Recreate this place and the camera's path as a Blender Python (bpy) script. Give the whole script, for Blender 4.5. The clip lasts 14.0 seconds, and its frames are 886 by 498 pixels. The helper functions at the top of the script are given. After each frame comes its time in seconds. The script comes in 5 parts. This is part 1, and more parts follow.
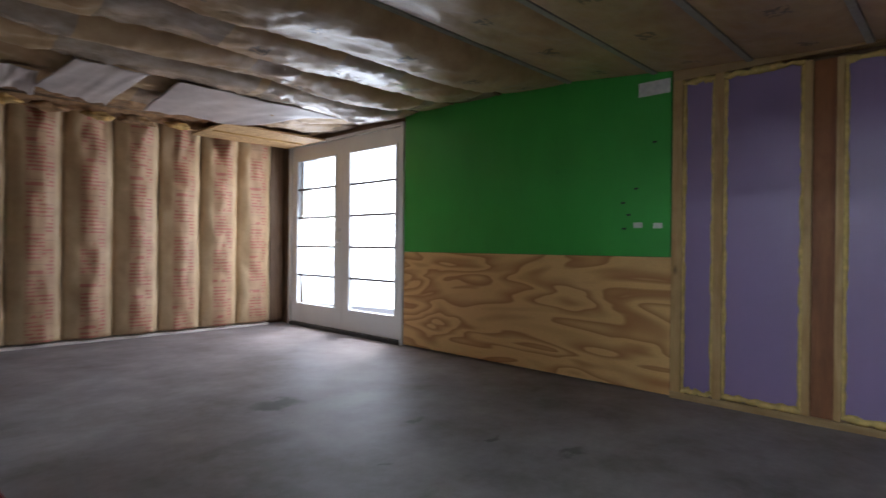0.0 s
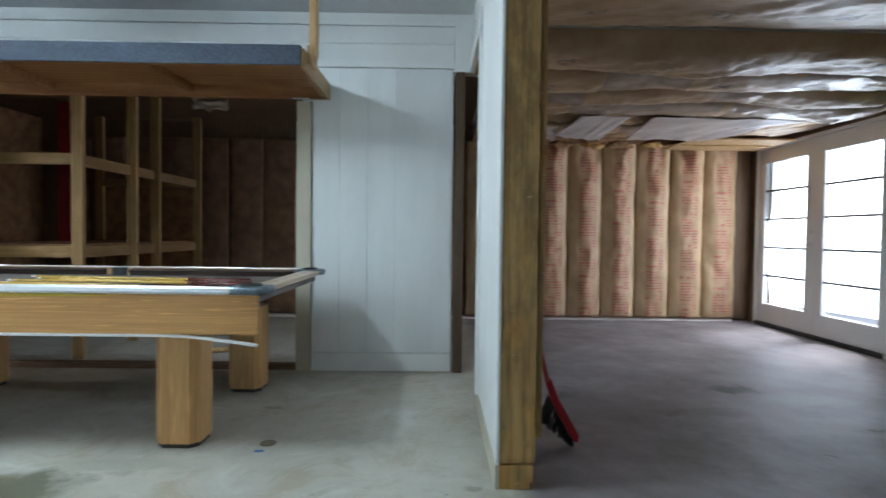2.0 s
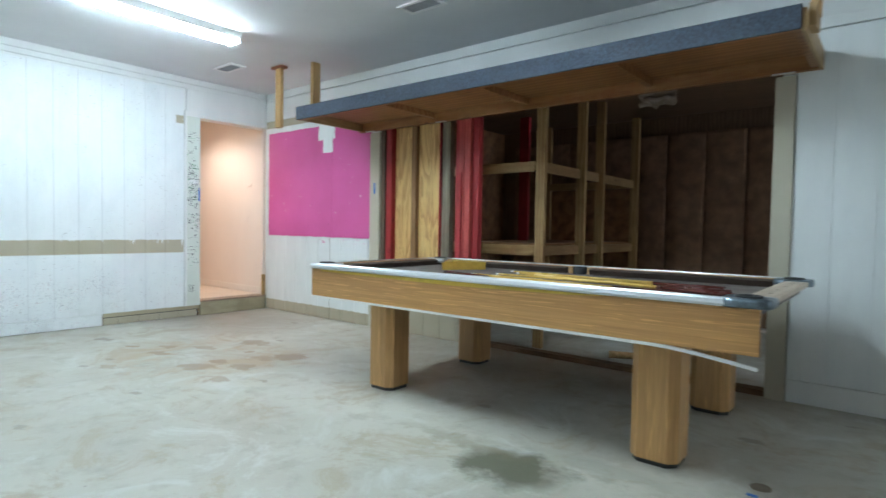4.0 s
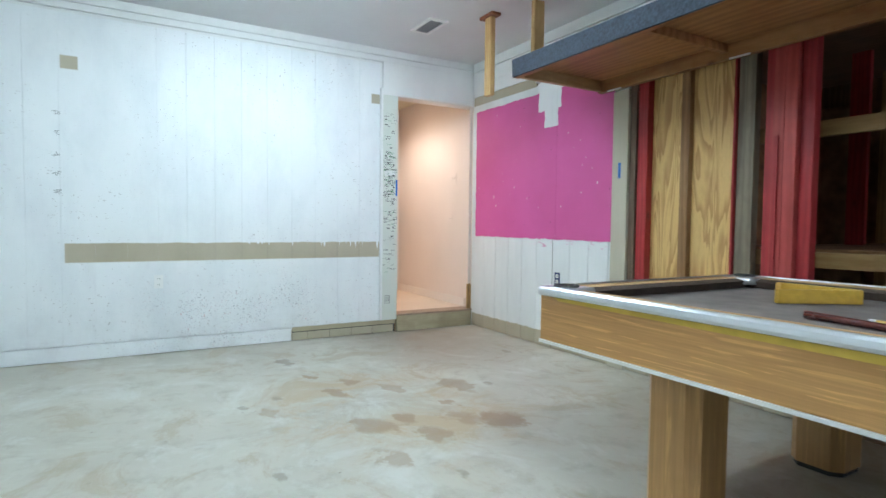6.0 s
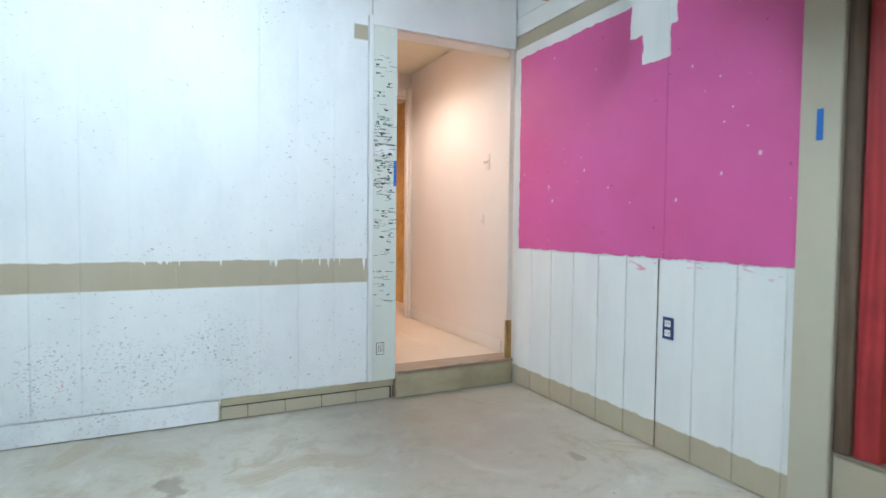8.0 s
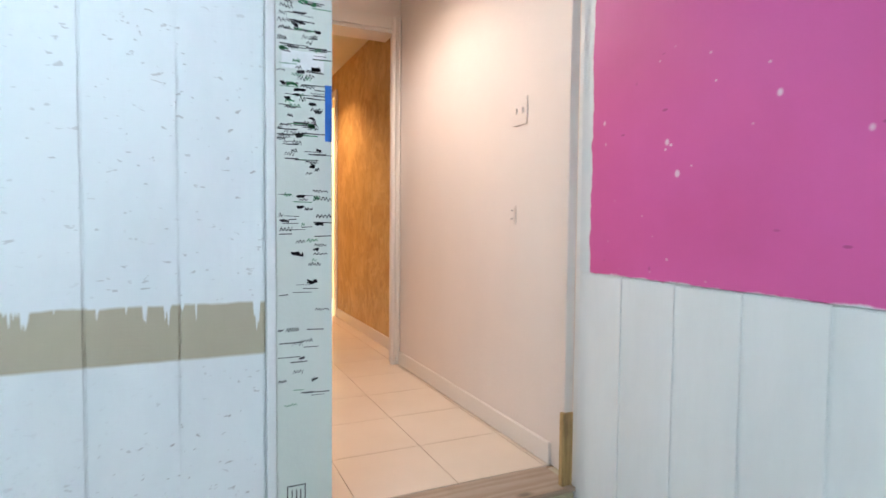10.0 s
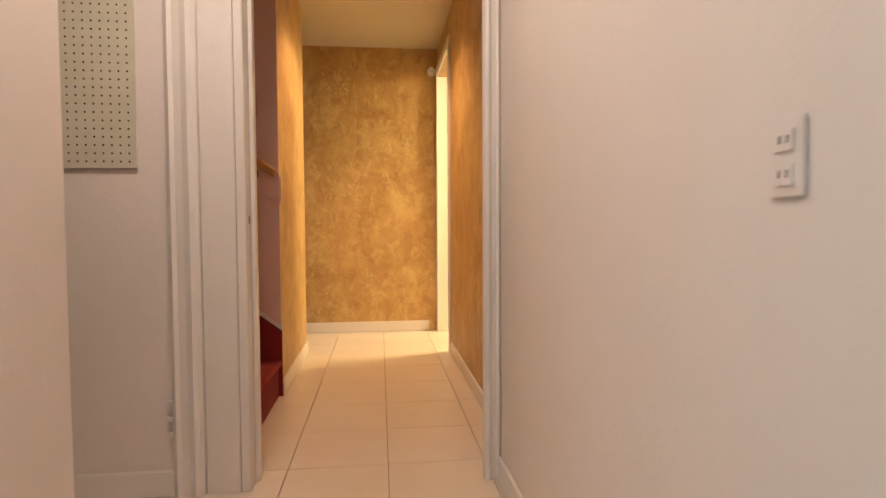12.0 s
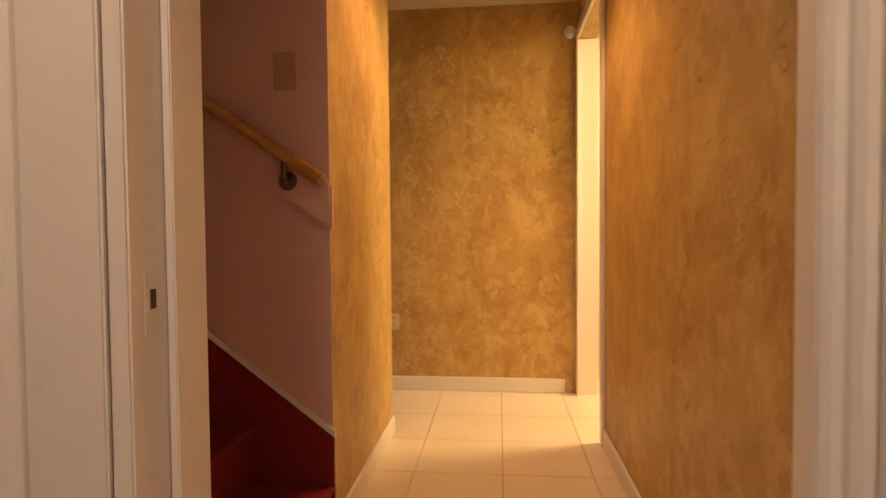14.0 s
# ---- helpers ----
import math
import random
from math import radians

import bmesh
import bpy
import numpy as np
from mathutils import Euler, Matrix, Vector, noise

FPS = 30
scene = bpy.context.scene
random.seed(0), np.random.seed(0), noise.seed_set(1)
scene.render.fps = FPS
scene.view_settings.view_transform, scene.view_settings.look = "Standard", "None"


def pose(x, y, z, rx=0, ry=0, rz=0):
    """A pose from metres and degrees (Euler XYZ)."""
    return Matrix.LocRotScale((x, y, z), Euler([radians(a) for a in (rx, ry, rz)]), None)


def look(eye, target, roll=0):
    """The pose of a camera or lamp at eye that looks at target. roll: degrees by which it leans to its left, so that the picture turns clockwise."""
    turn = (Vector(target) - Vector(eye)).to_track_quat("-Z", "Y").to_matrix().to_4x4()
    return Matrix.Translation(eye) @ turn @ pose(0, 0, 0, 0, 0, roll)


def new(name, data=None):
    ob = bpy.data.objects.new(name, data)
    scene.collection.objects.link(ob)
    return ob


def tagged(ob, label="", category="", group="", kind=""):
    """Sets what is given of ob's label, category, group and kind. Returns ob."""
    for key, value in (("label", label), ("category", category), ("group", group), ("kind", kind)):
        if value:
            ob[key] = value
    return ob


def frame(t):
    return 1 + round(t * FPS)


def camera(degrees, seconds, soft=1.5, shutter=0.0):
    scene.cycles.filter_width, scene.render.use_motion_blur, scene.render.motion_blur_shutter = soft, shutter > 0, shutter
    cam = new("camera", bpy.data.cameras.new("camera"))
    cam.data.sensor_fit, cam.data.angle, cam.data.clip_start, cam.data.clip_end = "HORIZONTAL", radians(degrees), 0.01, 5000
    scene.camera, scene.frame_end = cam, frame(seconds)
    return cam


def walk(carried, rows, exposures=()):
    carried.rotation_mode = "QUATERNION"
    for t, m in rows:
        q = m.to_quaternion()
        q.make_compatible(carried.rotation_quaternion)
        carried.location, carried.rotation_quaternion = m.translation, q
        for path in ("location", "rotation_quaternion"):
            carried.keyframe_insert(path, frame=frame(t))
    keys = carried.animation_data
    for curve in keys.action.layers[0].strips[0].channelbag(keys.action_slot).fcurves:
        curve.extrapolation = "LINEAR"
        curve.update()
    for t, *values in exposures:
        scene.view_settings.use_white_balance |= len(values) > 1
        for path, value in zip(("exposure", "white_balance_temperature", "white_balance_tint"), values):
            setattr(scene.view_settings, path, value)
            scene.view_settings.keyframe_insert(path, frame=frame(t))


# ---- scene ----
cam = camera(76.9, 14.0, shutter=0.3)
PATH = [
    (0, (0.521, 0.303, 0.924), (1.964, 1.687, 0.916), 0.6),
    (0.5, (0.453, 0.103, 0.912), (1.599, 1.742, 0.899), 0.8),
    (1, (0.36, -0.151, 0.994), (1.17, 1.677, 0.955), 0.2),
    (1.5, (0.253, -0.367, 1.066), (0.689, 1.584, 1.006), 0.6),
    (2, (0.19, -0.475, 1.025), (0.214, 1.524, 0.97), 0.7),
    (2.5, (0.113, -0.474, 1.024), (-0.231, 1.496, 0.973), 0.8),
    (3, (0.051, -0.485, 1.029), (-0.672, 1.379, 0.971), 0.9),
    (3.5, (-0.052, -0.436, 1.03), (-1.063, 1.288, 0.967), 0.9),
    (4, (-0.216, -0.32, 1.019), (-1.481, 1.227, 0.947), 1.0),
    (6.5, (-1.922, 0.81, 1.02), (-3.675, 1.769, 0.932), 0.6),
    (7, (-2.33, 1.062, 1.01), (-4.087, 2.013, 0.923), 0.6),
    (7.5, (-2.734, 1.321, 1.035), (-4.514, 2.227, 0.948), 0.5),
    (8, (-3.161, 1.561, 1.047), (-4.951, 2.449, 0.964), 0.6),
    (8.5, (-3.56, 1.746, 1.03), (-5.347, 2.642, 0.952), 0.5),
    (9, (-3.998, 1.966, 1.04), (-5.781, 2.867, 0.964), 0.5),
    (11.5, (-5.836, 3.083, 1.075), (-7.783, 3.53, 0.974), 0.0),
    (12, (-6.231, 3.258, 1.034), (-8.216, 3.482, 0.951), -0.3),
    (12.5, (-6.56, 3.322, 1.062), (-8.558, 3.346, 0.981), -0.1),
    (13, (-6.864, 3.313, 1.12), (-8.862, 3.293, 1.042), 0.0),
    (13.5, (-7.207, 3.304, 1.15), (-9.204, 3.24, 1.076), 0.0),
    (14, (-7.466, 3.269, 1.141), (-9.455, 3.07, 1.076), -0.5),
]
walk(cam, [(t, look(eye, target, roll)) for t, eye, target, roll in PATH], [(0.0, 0.90, 6250, 17), (1.5, 0.94, 6050, 14), (2.0, 0.98, 6000, 12), (3.0, 1.06, 5950, 12), (4.0, 0.92, 6050, 10), (6.5, 0.84, 6050, 10), (9.0, 0.84, 5950, 12), (11.5, 0.54, 5850, 10), (12.5, 0.2, 7300, 12), (13.0, 0.1, 7900, 15), (14.0, 0.0, 7900, 18)])

# ---- light ----
world = bpy.data.worlds.new("sky")
scene.world = world
world.use_nodes = True
_wt = world.node_tree
_sky = _wt.nodes.new("ShaderNodeTexSky")
_sky.sky_type = "NISHITA"
_sky.sun_disc = False
_sky.sun_elevation = radians(48)
_sky.sun_rotation = radians(60)
_wt.nodes["Background"].inputs[1].default_value = 0.15
_wt.links.new(_sky.outputs[0], _wt.nodes["Background"].inputs[0])


def sun_lamp():
    d = bpy.data.lights.new("sun", "SUN")
    d.energy, d.angle, d.color = 1.5, radians(10), (1.0, 0.97, 0.92)
    ob = new("sun", d)
    ob.matrix_world = look((20, 14, 26), (6, 5, 0))


def area_lamp(name, place, target, sx, sy, watts, color):
    d = bpy.data.lights.new(name, "AREA")
    d.shape, d.size, d.size_y, d.energy, d.color = "RECTANGLE", sx, sy, watts, color
    ob = new(name, d)
    ob.matrix_world = look(place, target)
    return ob


def spot_lamp(name, place, watts, radius, color, angle=150):
    d = bpy.data.lights.new(name, "SPOT")
    d.energy, d.shadow_soft_size, d.color, d.spot_size, d.spot_blend = watts, radius, color, radians(angle), 0.6
    ob = new(name, d)
    ob.matrix_world = look(place, (place[0], place[1] + 0.001, 0))
    return ob


sun_lamp()
WARM = (1.0, 0.60, 0.30)
# daylight through the glazed doors
area_lamp("door_daylight", (4.25, 5.15, 1.10), (0.0, 4.2, 0.6), 1.8, 1.7, 27, (0.82, 0.92, 1.0))
# recessed lamps of the hall, the lobby (added, its fixture unseen) and the room beside the hall
spot_lamp("hall_lamp", (-9.60, 3.20, 2.44), 50, 0.08, WARM, 124)
spot_lamp("assumed_lobby_lamp", (-7.30, 2.90, 2.44), 52, 0.16, (1.0, 0.82, 0.68), 158)
area_lamp("side_room_lamp", (-10.45, 4.9, 2.3), (-10.45, 4.0, 0.0), 0.5, 0.5, 62, (1.0, 0.80, 0.44))

# ---- materials ----


class Nodes:
    """A node material with a few short-hands."""

    def __init__(self, name, rough=0.6, metal=0.0, spec=0.5):
        self.m = bpy.data.materials.new(name)
        self.m.use_nodes = True
        self.t = self.m.node_tree
        self.b = self.t.nodes["Principled BSDF"]
        self.b.inputs["Roughness"].default_value = rough
        self.b.inputs["Metallic"].default_value = metal
        self.b.inputs["Specular IOR Level"].default_value = spec
        geo = self.t.nodes.new("ShaderNodeNewGeometry")
        info = self.t.nodes.new("ShaderNodeObjectInfo")
        self.pos = geo.outputs["Position"]
        self.rnd = info.outputs["Random"]
        self.island = geo.outputs["Random Per Island"]

    def put(self, sock, v):
        if hasattr(v, "is_linked"):
            self.t.links.new(v, sock)
        else:
            sock.default_value = v

    def math(self, op, a, b=0.0, c=0.0):
        n = self.t.nodes.new("ShaderNodeMath")
        n.operation = op
        for i, v in enumerate((a, b, c)):
            self.put(n.inputs[i], v)
        return n.outputs[0]

    def xyz(self, v=None):
        n = self.t.nodes.new("ShaderNodeSeparateXYZ")
        self.put(n.inputs[0], v if v is not None else self.pos)
        return n.outputs

    def scaled(self, s, shift=0.0):
        """World position times s, moved along by the object's own random number."""
        n = self.t.nodes.new("ShaderNodeVectorMath")
        n.operation = "MULTIPLY_ADD"
        self.put(n.inputs[0], self.pos)
        n.inputs[1].default_value = s
        if shift:
            c = self.t.nodes.new("ShaderNodeCombineXYZ")
            r = self.math("MULTIPLY", self.rnd, shift)
            for i in range(3):
                self.put(c.inputs[i], r)
            self.put(n.inputs[2], c.outputs[0])
        return n.outputs[0]

    def noise(self, vec, scale=1.0, detail=4, rough=0.55, distort=0.0):
        n = self.t.nodes.new("ShaderNodeTexNoise")
        self.put(n.inputs["Vector"], vec)
        n.inputs["Scale"].default_value = scale
        n.inputs["Detail"].default_value = detail
        n.inputs["Roughness"].default_value = rough
        n.inputs["Distortion"].default_value = distort
        return n.outputs[0]

    def cells(self, vec, scale=1.0):
        n = self.t.nodes.new("ShaderNodeTexVoronoi")
        self.put(n.inputs["Vector"], vec)
        n.inputs["Scale"].default_value = scale
        return n.outputs["Distance"]

    def wave(self, vec, scale, distort, detail=2, dscale=1.0, kind="BANDS", axis="X"):
        n = self.t.nodes.new("ShaderNodeTexWave")
        n.wave_type = kind
        if kind == "BANDS":
            n.bands_direction = axis
        else:
            n.rings_direction = axis
        self.put(n.inputs["Vector"], vec)
        n.inputs["Scale"].default_value = scale
        n.inputs["Distortion"].default_value = distort
        n.inputs["Detail"].default_value = detail
        n.inputs["Detail Scale"].default_value = dscale
        return n.outputs[1]

    def ramp(self, v, lo, hi, a=0.0, b=1.0):
        n = self.t.nodes.new("ShaderNodeMapRange")
        n.clamp = True
        self.put(n.inputs[0], v)
        for i, q in enumerate((lo, hi, a, b)):
            n.inputs[i + 1].default_value = q
        return n.outputs[0]

    def mix(self, f, a, b):
        n = self.t.nodes.new("ShaderNodeMix")
        n.data_type = "RGBA"
        self.put(n.inputs[0], f)
        for i, v in ((6, a), (7, b)):
            self.put(n.inputs[i], (*v, 1.0) if isinstance(v, tuple) and len(v) == 3 else v)
        return n.outputs[2]

    def box(self, u, v, u0, u1, v0, v1, edge=0.004):
        """1 inside a rectangle of two coordinates."""
        a = self.ramp(u, u0 - edge, u0 + edge)
        b = self.ramp(u, u1 - edge, u1 + edge, 1.0, 0.0)
        c = self.ramp(v, v0 - edge, v0 + edge)
        d = self.ramp(v, v1 - edge, v1 + edge, 1.0, 0.0)
        return self.math("MULTIPLY", self.math("MULTIPLY", a, b), self.math("MULTIPLY", c, d))

    def done(self, color, bump=None, dist=0.002, strength=0.5, rough=None):
        self.put(self.b.inputs["Base Color"], (*color, 1.0) if isinstance(color, tuple) else color)
        if rough is not None:
            self.put(self.b.inputs["Roughness"], rough)
        if bump is not None:
            n = self.t.nodes.new("ShaderNodeBump")
            n.inputs["Strength"].default_value = strength
            n.inputs["Distance"].default_value = dist
            self.put(n.inputs["Height"], bump)
            self.t.links.new(n.outputs[0], self.b.inputs["Normal"])
        return self.m


def paint(name, col, rough=0.55, vary=0.06, dirt=(0.35, 0.32, 0.27), dirty=0.15):
    k = Nodes(name, rough)
    big = k.noise(k.scaled((1, 1, 0.5)), 2.5, 5)
    fine = k.noise(k.scaled((1, 1, 1)), 60, 3)
    c = k.mix(k.ramp(big, 0.3, 0.75), tuple(x * (1 - vary) for x in col), tuple(min(1, x * (1 + vary)) for x in col))
    spots = k.ramp(k.noise(k.scaled((1, 1, 1)), 9, 6, 0.7), 0.62, 0.78, 0.0, dirty)
    wide = k.noise(k.scaled((1, 1, 1)), 14, 5, 0.6)
    return k.done(k.mix(spots, c, dirt), k.math("ADD", fine, k.math("MULTIPLY", wide, 1.5)), 0.0014, 0.45)


def wood(name, light, dark, axis="X", scale=14.0, rough=0.55, knots=True, vary=0.15):
    """Sawn wood whose grain runs along an axis."""
    k = Nodes(name, rough, 0, 0.4)
    s = {"X": (0.12, 1, 1), "Y": (1, 0.12, 1), "Z": (1, 1, 0.12)}[axis]
    v = k.scaled(s, 7.0)
    warp = k.noise(v, 3.0, 3)
    g = k.wave(v, scale * 0.55, 11.0, 3, 0.8, "BANDS", {"X": "Y", "Y": "X", "Z": "X"}[axis])
    g2 = k.noise(v, 90, 3)
    f = k.math("ADD", k.math("MULTIPLY", g, 0.42), k.math("MULTIPLY", g2, 0.58))
    c = k.mix(k.ramp(f, 0.2, 0.85), dark, light)
    blot = k.noise(k.scaled((2.5, 2.5, 2.5), 3.0), 1.6, 5, 0.65)
    c = k.mix(k.ramp(blot, 0.48, 0.72, 0.0, 0.5), c, tuple(x * 0.6 for x in dark))
    c = k.mix(k.ramp(warp, 0.35, 0.7, 0.0, 0.35), c, tuple(x * 0.75 for x in dark))
    c = k.mix(k.math("MULTIPLY", k.rnd, vary), c, dark)
    if knots:
        d = k.cells(k.scaled({"X": (1, 2.2, 2.2), "Y": (2.2, 1, 2.2), "Z": (2.2, 2.2, 1)}[axis], 5.0), 2.2)
        c = k.mix(k.ramp(d, 0.03, 0.09, 0.75, 0.0), c, tuple(x * 0.3 for x in dark))
    return k.done(c, f, 0.0015, 0.5)


def old_timber():
    """Weathered golden timber with grey-brown blotches, streaks and knots."""
    k = Nodes("old_post_wood", 0.6, 0, 0.4)
    grain = k.noise(k.scaled((22, 22, 1.2), 6.0), 2.2, 4, 0.6, 0.4)
    blot = k.noise(k.scaled((5, 5, 2.2), 3.0), 1.5, 6, 0.7)
    gold = k.noise(k.scaled((6, 6, 3.0), 8.0), 1.1, 4, 0.6)
    c = k.mix(k.ramp(grain, 0.32, 0.68), (0.27, 0.165, 0.065), (0.56, 0.37, 0.145))
    c = k.mix(k.ramp(gold, 0.52, 0.66, 0.0, 0.6), c, (0.62, 0.33, 0.075))
    c = k.mix(k.ramp(blot, 0.50, 0.64, 0.0, 0.6), c, (0.16, 0.10, 0.05))
    knot = k.cells(k.scaled((2.4, 2.4, 1.5), 5.0), 2.6)
    ring = k.ramp(knot, 0.10, 0.20, 0.5, 0.0)
    c = k.mix(ring, c, (0.40, 0.18, 0.04))
    c = k.mix(k.ramp(knot, 0.05, 0.09, 0.9, 0.0), c, (0.06, 0.035, 0.02))
    nicks = k.ramp(k.noise(k.scaled((8, 8, 40)), 1.5, 2), 0.70, 0.74, 0.0, 0.7)
    c = k.mix(nicks, c, (0.62, 0.54, 0.42))
    return k.done(c, k.math("ADD", grain, k.math("MULTIPLY", blot, 0.6)), 0.003, 0.5)


def laminate(name, light, dark, axis):
    """Printed oak: straight fine lines, some of them pale, on an even tan."""
    k = Nodes(name, 0.36, 0, 0.4)
    s = {"X": (0.35, 1, 17), "Z": (17, 17, 0.35)}[axis]
    v = k.scaled(s, 5.0)
    fine = k.noise(v, 6.0, 4, 0.6, 0.3)
    wide = k.noise(v, 1.3, 3, 0.5, 0.6)
    c = k.mix(k.ramp(wide, 0.15, 0.85), dark, light)
    wavy = k.noise(k.scaled({"X": (1.1, 1, 30), "Z": (30, 30, 1.1)}[axis], 5.0), 2.2, 2, 0.5, 1.4)
    c = k.mix(k.ramp(wavy, 0.60, 0.65, 0.0, 0.45), c, tuple(min(1, x * 1.6) for x in light))
    c = k.mix(k.ramp(fine, 0.50, 0.66, 0.0, 0.30), c, tuple(min(1, x * 1.45) for x in light))
    c = k.mix(k.ramp(fine, 0.30, 0.44, 0.30, 0.0), c, tuple(x * 0.6 for x in dark))
    return k.done(c, fine, 0.0006, 0.3)


def plywood(name, light, dark, u="Y", v="Z", rough=0.5):
    """Rotary-cut veneer with broad wandering figure."""
    k = Nodes(name, rough, 0, 0.4)
    s = (0.55, 0.55, 2.6) if v == "Z" else (5.0, 5.0, 0.55)
    p = k.scaled(s, 3.0)
    h = k.noise(p, 1.5, 2 if v == "Z" else 3, 0.45, 0.5)
    bands = k.math("FRACT", k.math("MULTIPLY", h, 8.0 if v == "Z" else 13.0))
    line = k.ramp(bands, 0.30, 0.85, 0.0, 1.0)
    edge = k.ramp(bands, 0.9, 1.0, 1.0, 0.0)
    f = k.math("MULTIPLY", line, edge)
    pores = k.noise(k.scaled((4, 4, 40) if v == "Z" else (40, 40, 4)), 12, 2)
    c = k.mix(k.math("MULTIPLY", f, 0.95), light, dark)
    c = k.mix(k.ramp(pores, 0.45, 0.75, 0.0, 0.35), c, dark)
    return k.done(c, pores, 0.0008, 0.3)


def concrete():
    k = Nodes("concrete", 0.55)
    a = k.noise(k.scaled((1, 1, 1)), 0.9, 6, 0.6)
    b = k.noise(k.scaled((1, 1, 1)), 6, 6, 0.65)
    c3 = k.noise(k.scaled((1, 1, 1)), 120, 3)
    col = k.mix(k.ramp(a, 0.3, 0.7), (0.385, 0.36, 0.295), (0.555, 0.53, 0.455))
    col = k.mix(k.ramp(b, 0.50, 0.70, 0.0, 0.5), col, (0.28, 0.245, 0.18))
    worn = k.noise(k.scaled((1, 1, 1)), 2.2, 7, 0.72, 0.8)
    col = k.mix(k.ramp(worn, 0.53, 0.61, 0.0, 0.6), col, (0.36, 0.285, 0.18))
    col = k.mix(k.ramp(worn, 0.34, 0.46, 0.65, 0.0), col, (0.60, 0.60, 0.56))
    col = k.mix(k.ramp(c3, 0.4, 0.8, 0.0, 0.25), col, (0.5, 0.49, 0.45))
    x, y, z = k.xyz()
    wob = k.math("MULTIPLY", k.math("SUBTRACT", b, 0.5), 0.35)
    xw, yw = k.math("ADD", x, wob), k.math("ADD", y, wob)

    def blot(cx, cy, rx, ry):
        dx = k.math("DIVIDE", k.math("SUBTRACT", xw, cx), rx)
        dy = k.math("DIVIDE", k.math("SUBTRACT", yw, cy), ry)
        return k.math("SQRT", k.math("ADD", k.math("MULTIPLY", dx, dx), k.math("MULTIPLY", dy, dy)))

    # damp rust-brown patches before the lobby door, each with a pale tan halo
    halo = k.math("MULTIPLY", k.ramp(blot(-4.35, 1.80, 1.15, 0.80), 0.5, 1.0, 1.0, 0.0), k.ramp(worn, 0.46, 0.56, 0.0, 0.55))
    col = k.mix(halo, col, (0.44, 0.325, 0.20))
    for cx, cy, rx, ry, f in ((-4.70, 1.66, 0.11, 0.060, 0.80), (-4.86, 1.81, 0.10, 0.050, 0.75), (-4.62, 1.99, 0.12, 0.055, 0.6), (-4.50, 2.40, 0.20, 0.10, 0.7), (-3.86, 2.27, 0.15, 0.15, 0.85), (-3.98, 2.10, 0.12, 0.10, 0.6),
                              (-4.09, 1.63, 0.15, 0.10, 0.7), (-4.12, 1.83, 0.10, 0.06, 0.75), (-3.83, 1.87, 0.14, 0.10, 0.7), (-5.10, 1.62, 0.06, 0.03, 0.8), (-4.50, 1.24, 0.10, 0.05, 0.5), (-3.70, 1.55, 0.12, 0.07, 0.6), (-4.25, 2.15, 0.07, 0.04, 0.7)):
        col = k.mix(k.ramp(blot(cx, cy, rx * 0.88, ry * 0.88), 0.7, 1.1, f * 0.92, 0.0), col, (0.29, 0.185, 0.10))
    col = k.mix(k.ramp(blot(-1.48, 1.70, 0.27, 0.19), 0.62, 1.15, 0.92, 0.0), col, (0.10, 0.096, 0.058))
    col = k.mix(k.ramp(blot(-1.85, 1.80, 0.38, 0.07), 0.5, 1.1, 0.45, 0.0), col, (0.24, 0.19, 0.11))
    col = k.mix(k.ramp(blot(-1.15, 1.95, 0.40, 0.10), 0.5, 1.1, 0.3, 0.0), col, (0.16, 0.15, 0.11))
    col = k.mix(k.ramp(blot(-5.57, 1.58, 0.13, 0.06), 0.6, 1.1, 0.6, 0.0), col, (0.18, 0.13, 0.09))
    # the unpainted slab of the store room is greyer
    grey = k.ramp(k.math("ADD", x, k.math("MULTIPLY", wob, 0.2)), 0.50, 0.62)
    patch = k.mix(k.ramp(k.noise(k.scaled((1, 1, 1)), 1.6, 6, 0.7), 0.35, 0.68), (0.105, 0.089, 0.104), (0.30, 0.265, 0.302))
    col = k.mix(k.math("MULTIPLY", grey, 0.8), col, patch)
    for cx, cy, rx, ry, f in ((2.20, 3.22, 0.19, 0.12, 0.85), (2.55, 2.45, 0.07, 0.04, 0.7), (2.62, 1.98, 0.06, 0.03, 0.6), (2.75, 1.62, 0.09, 0.05, 0.6), (2.05, 2.10, 0.05, 0.03, 0.5), (1.75, 2.75, 0.30, 0.10, 0.35)):
        col = k.mix(k.ramp(blot(cx, cy, rx, ry), 0.5, 1.1, f, 0.0), col, (0.07, 0.065, 0.06))
    # pale reflection streak of the glazed doors, painted into the slab colour
    col = k.mix(k.ramp(blot(2.55, 3.0, 0.30, 0.16), 0.4, 1.2, 0.5, 0.0), col, (0.42, 0.41, 0.43))
    drops = k.cells(k.scaled((1.0, 1.6, 1)), 2.1)
    drops = k.ramp(k.math("ADD", drops, k.math("MULTIPLY", k.math("SUBTRACT", b, 0.5), 0.5)), 0.05, 0.10, 0.55, 0.0)
    col = k.mix(k.math("MULTIPLY", drops, k.math("SUBTRACT", 1.0, grey)), col, (0.20, 0.155, 0.105))
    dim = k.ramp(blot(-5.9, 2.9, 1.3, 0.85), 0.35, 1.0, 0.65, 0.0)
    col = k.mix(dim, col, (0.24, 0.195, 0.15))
    specks = k.ramp(k.cells(k.scaled((1, 1, 1)), 5.5), 0.02, 0.05, 0.5, 0.0)
    col = k.mix(specks, col, (0.14, 0.10, 0.07))
    rough = k.math("ADD", k.ramp(a, 0.3, 0.7, 0.42, 0.58), k.math("MULTIPLY", grey, 0.07))
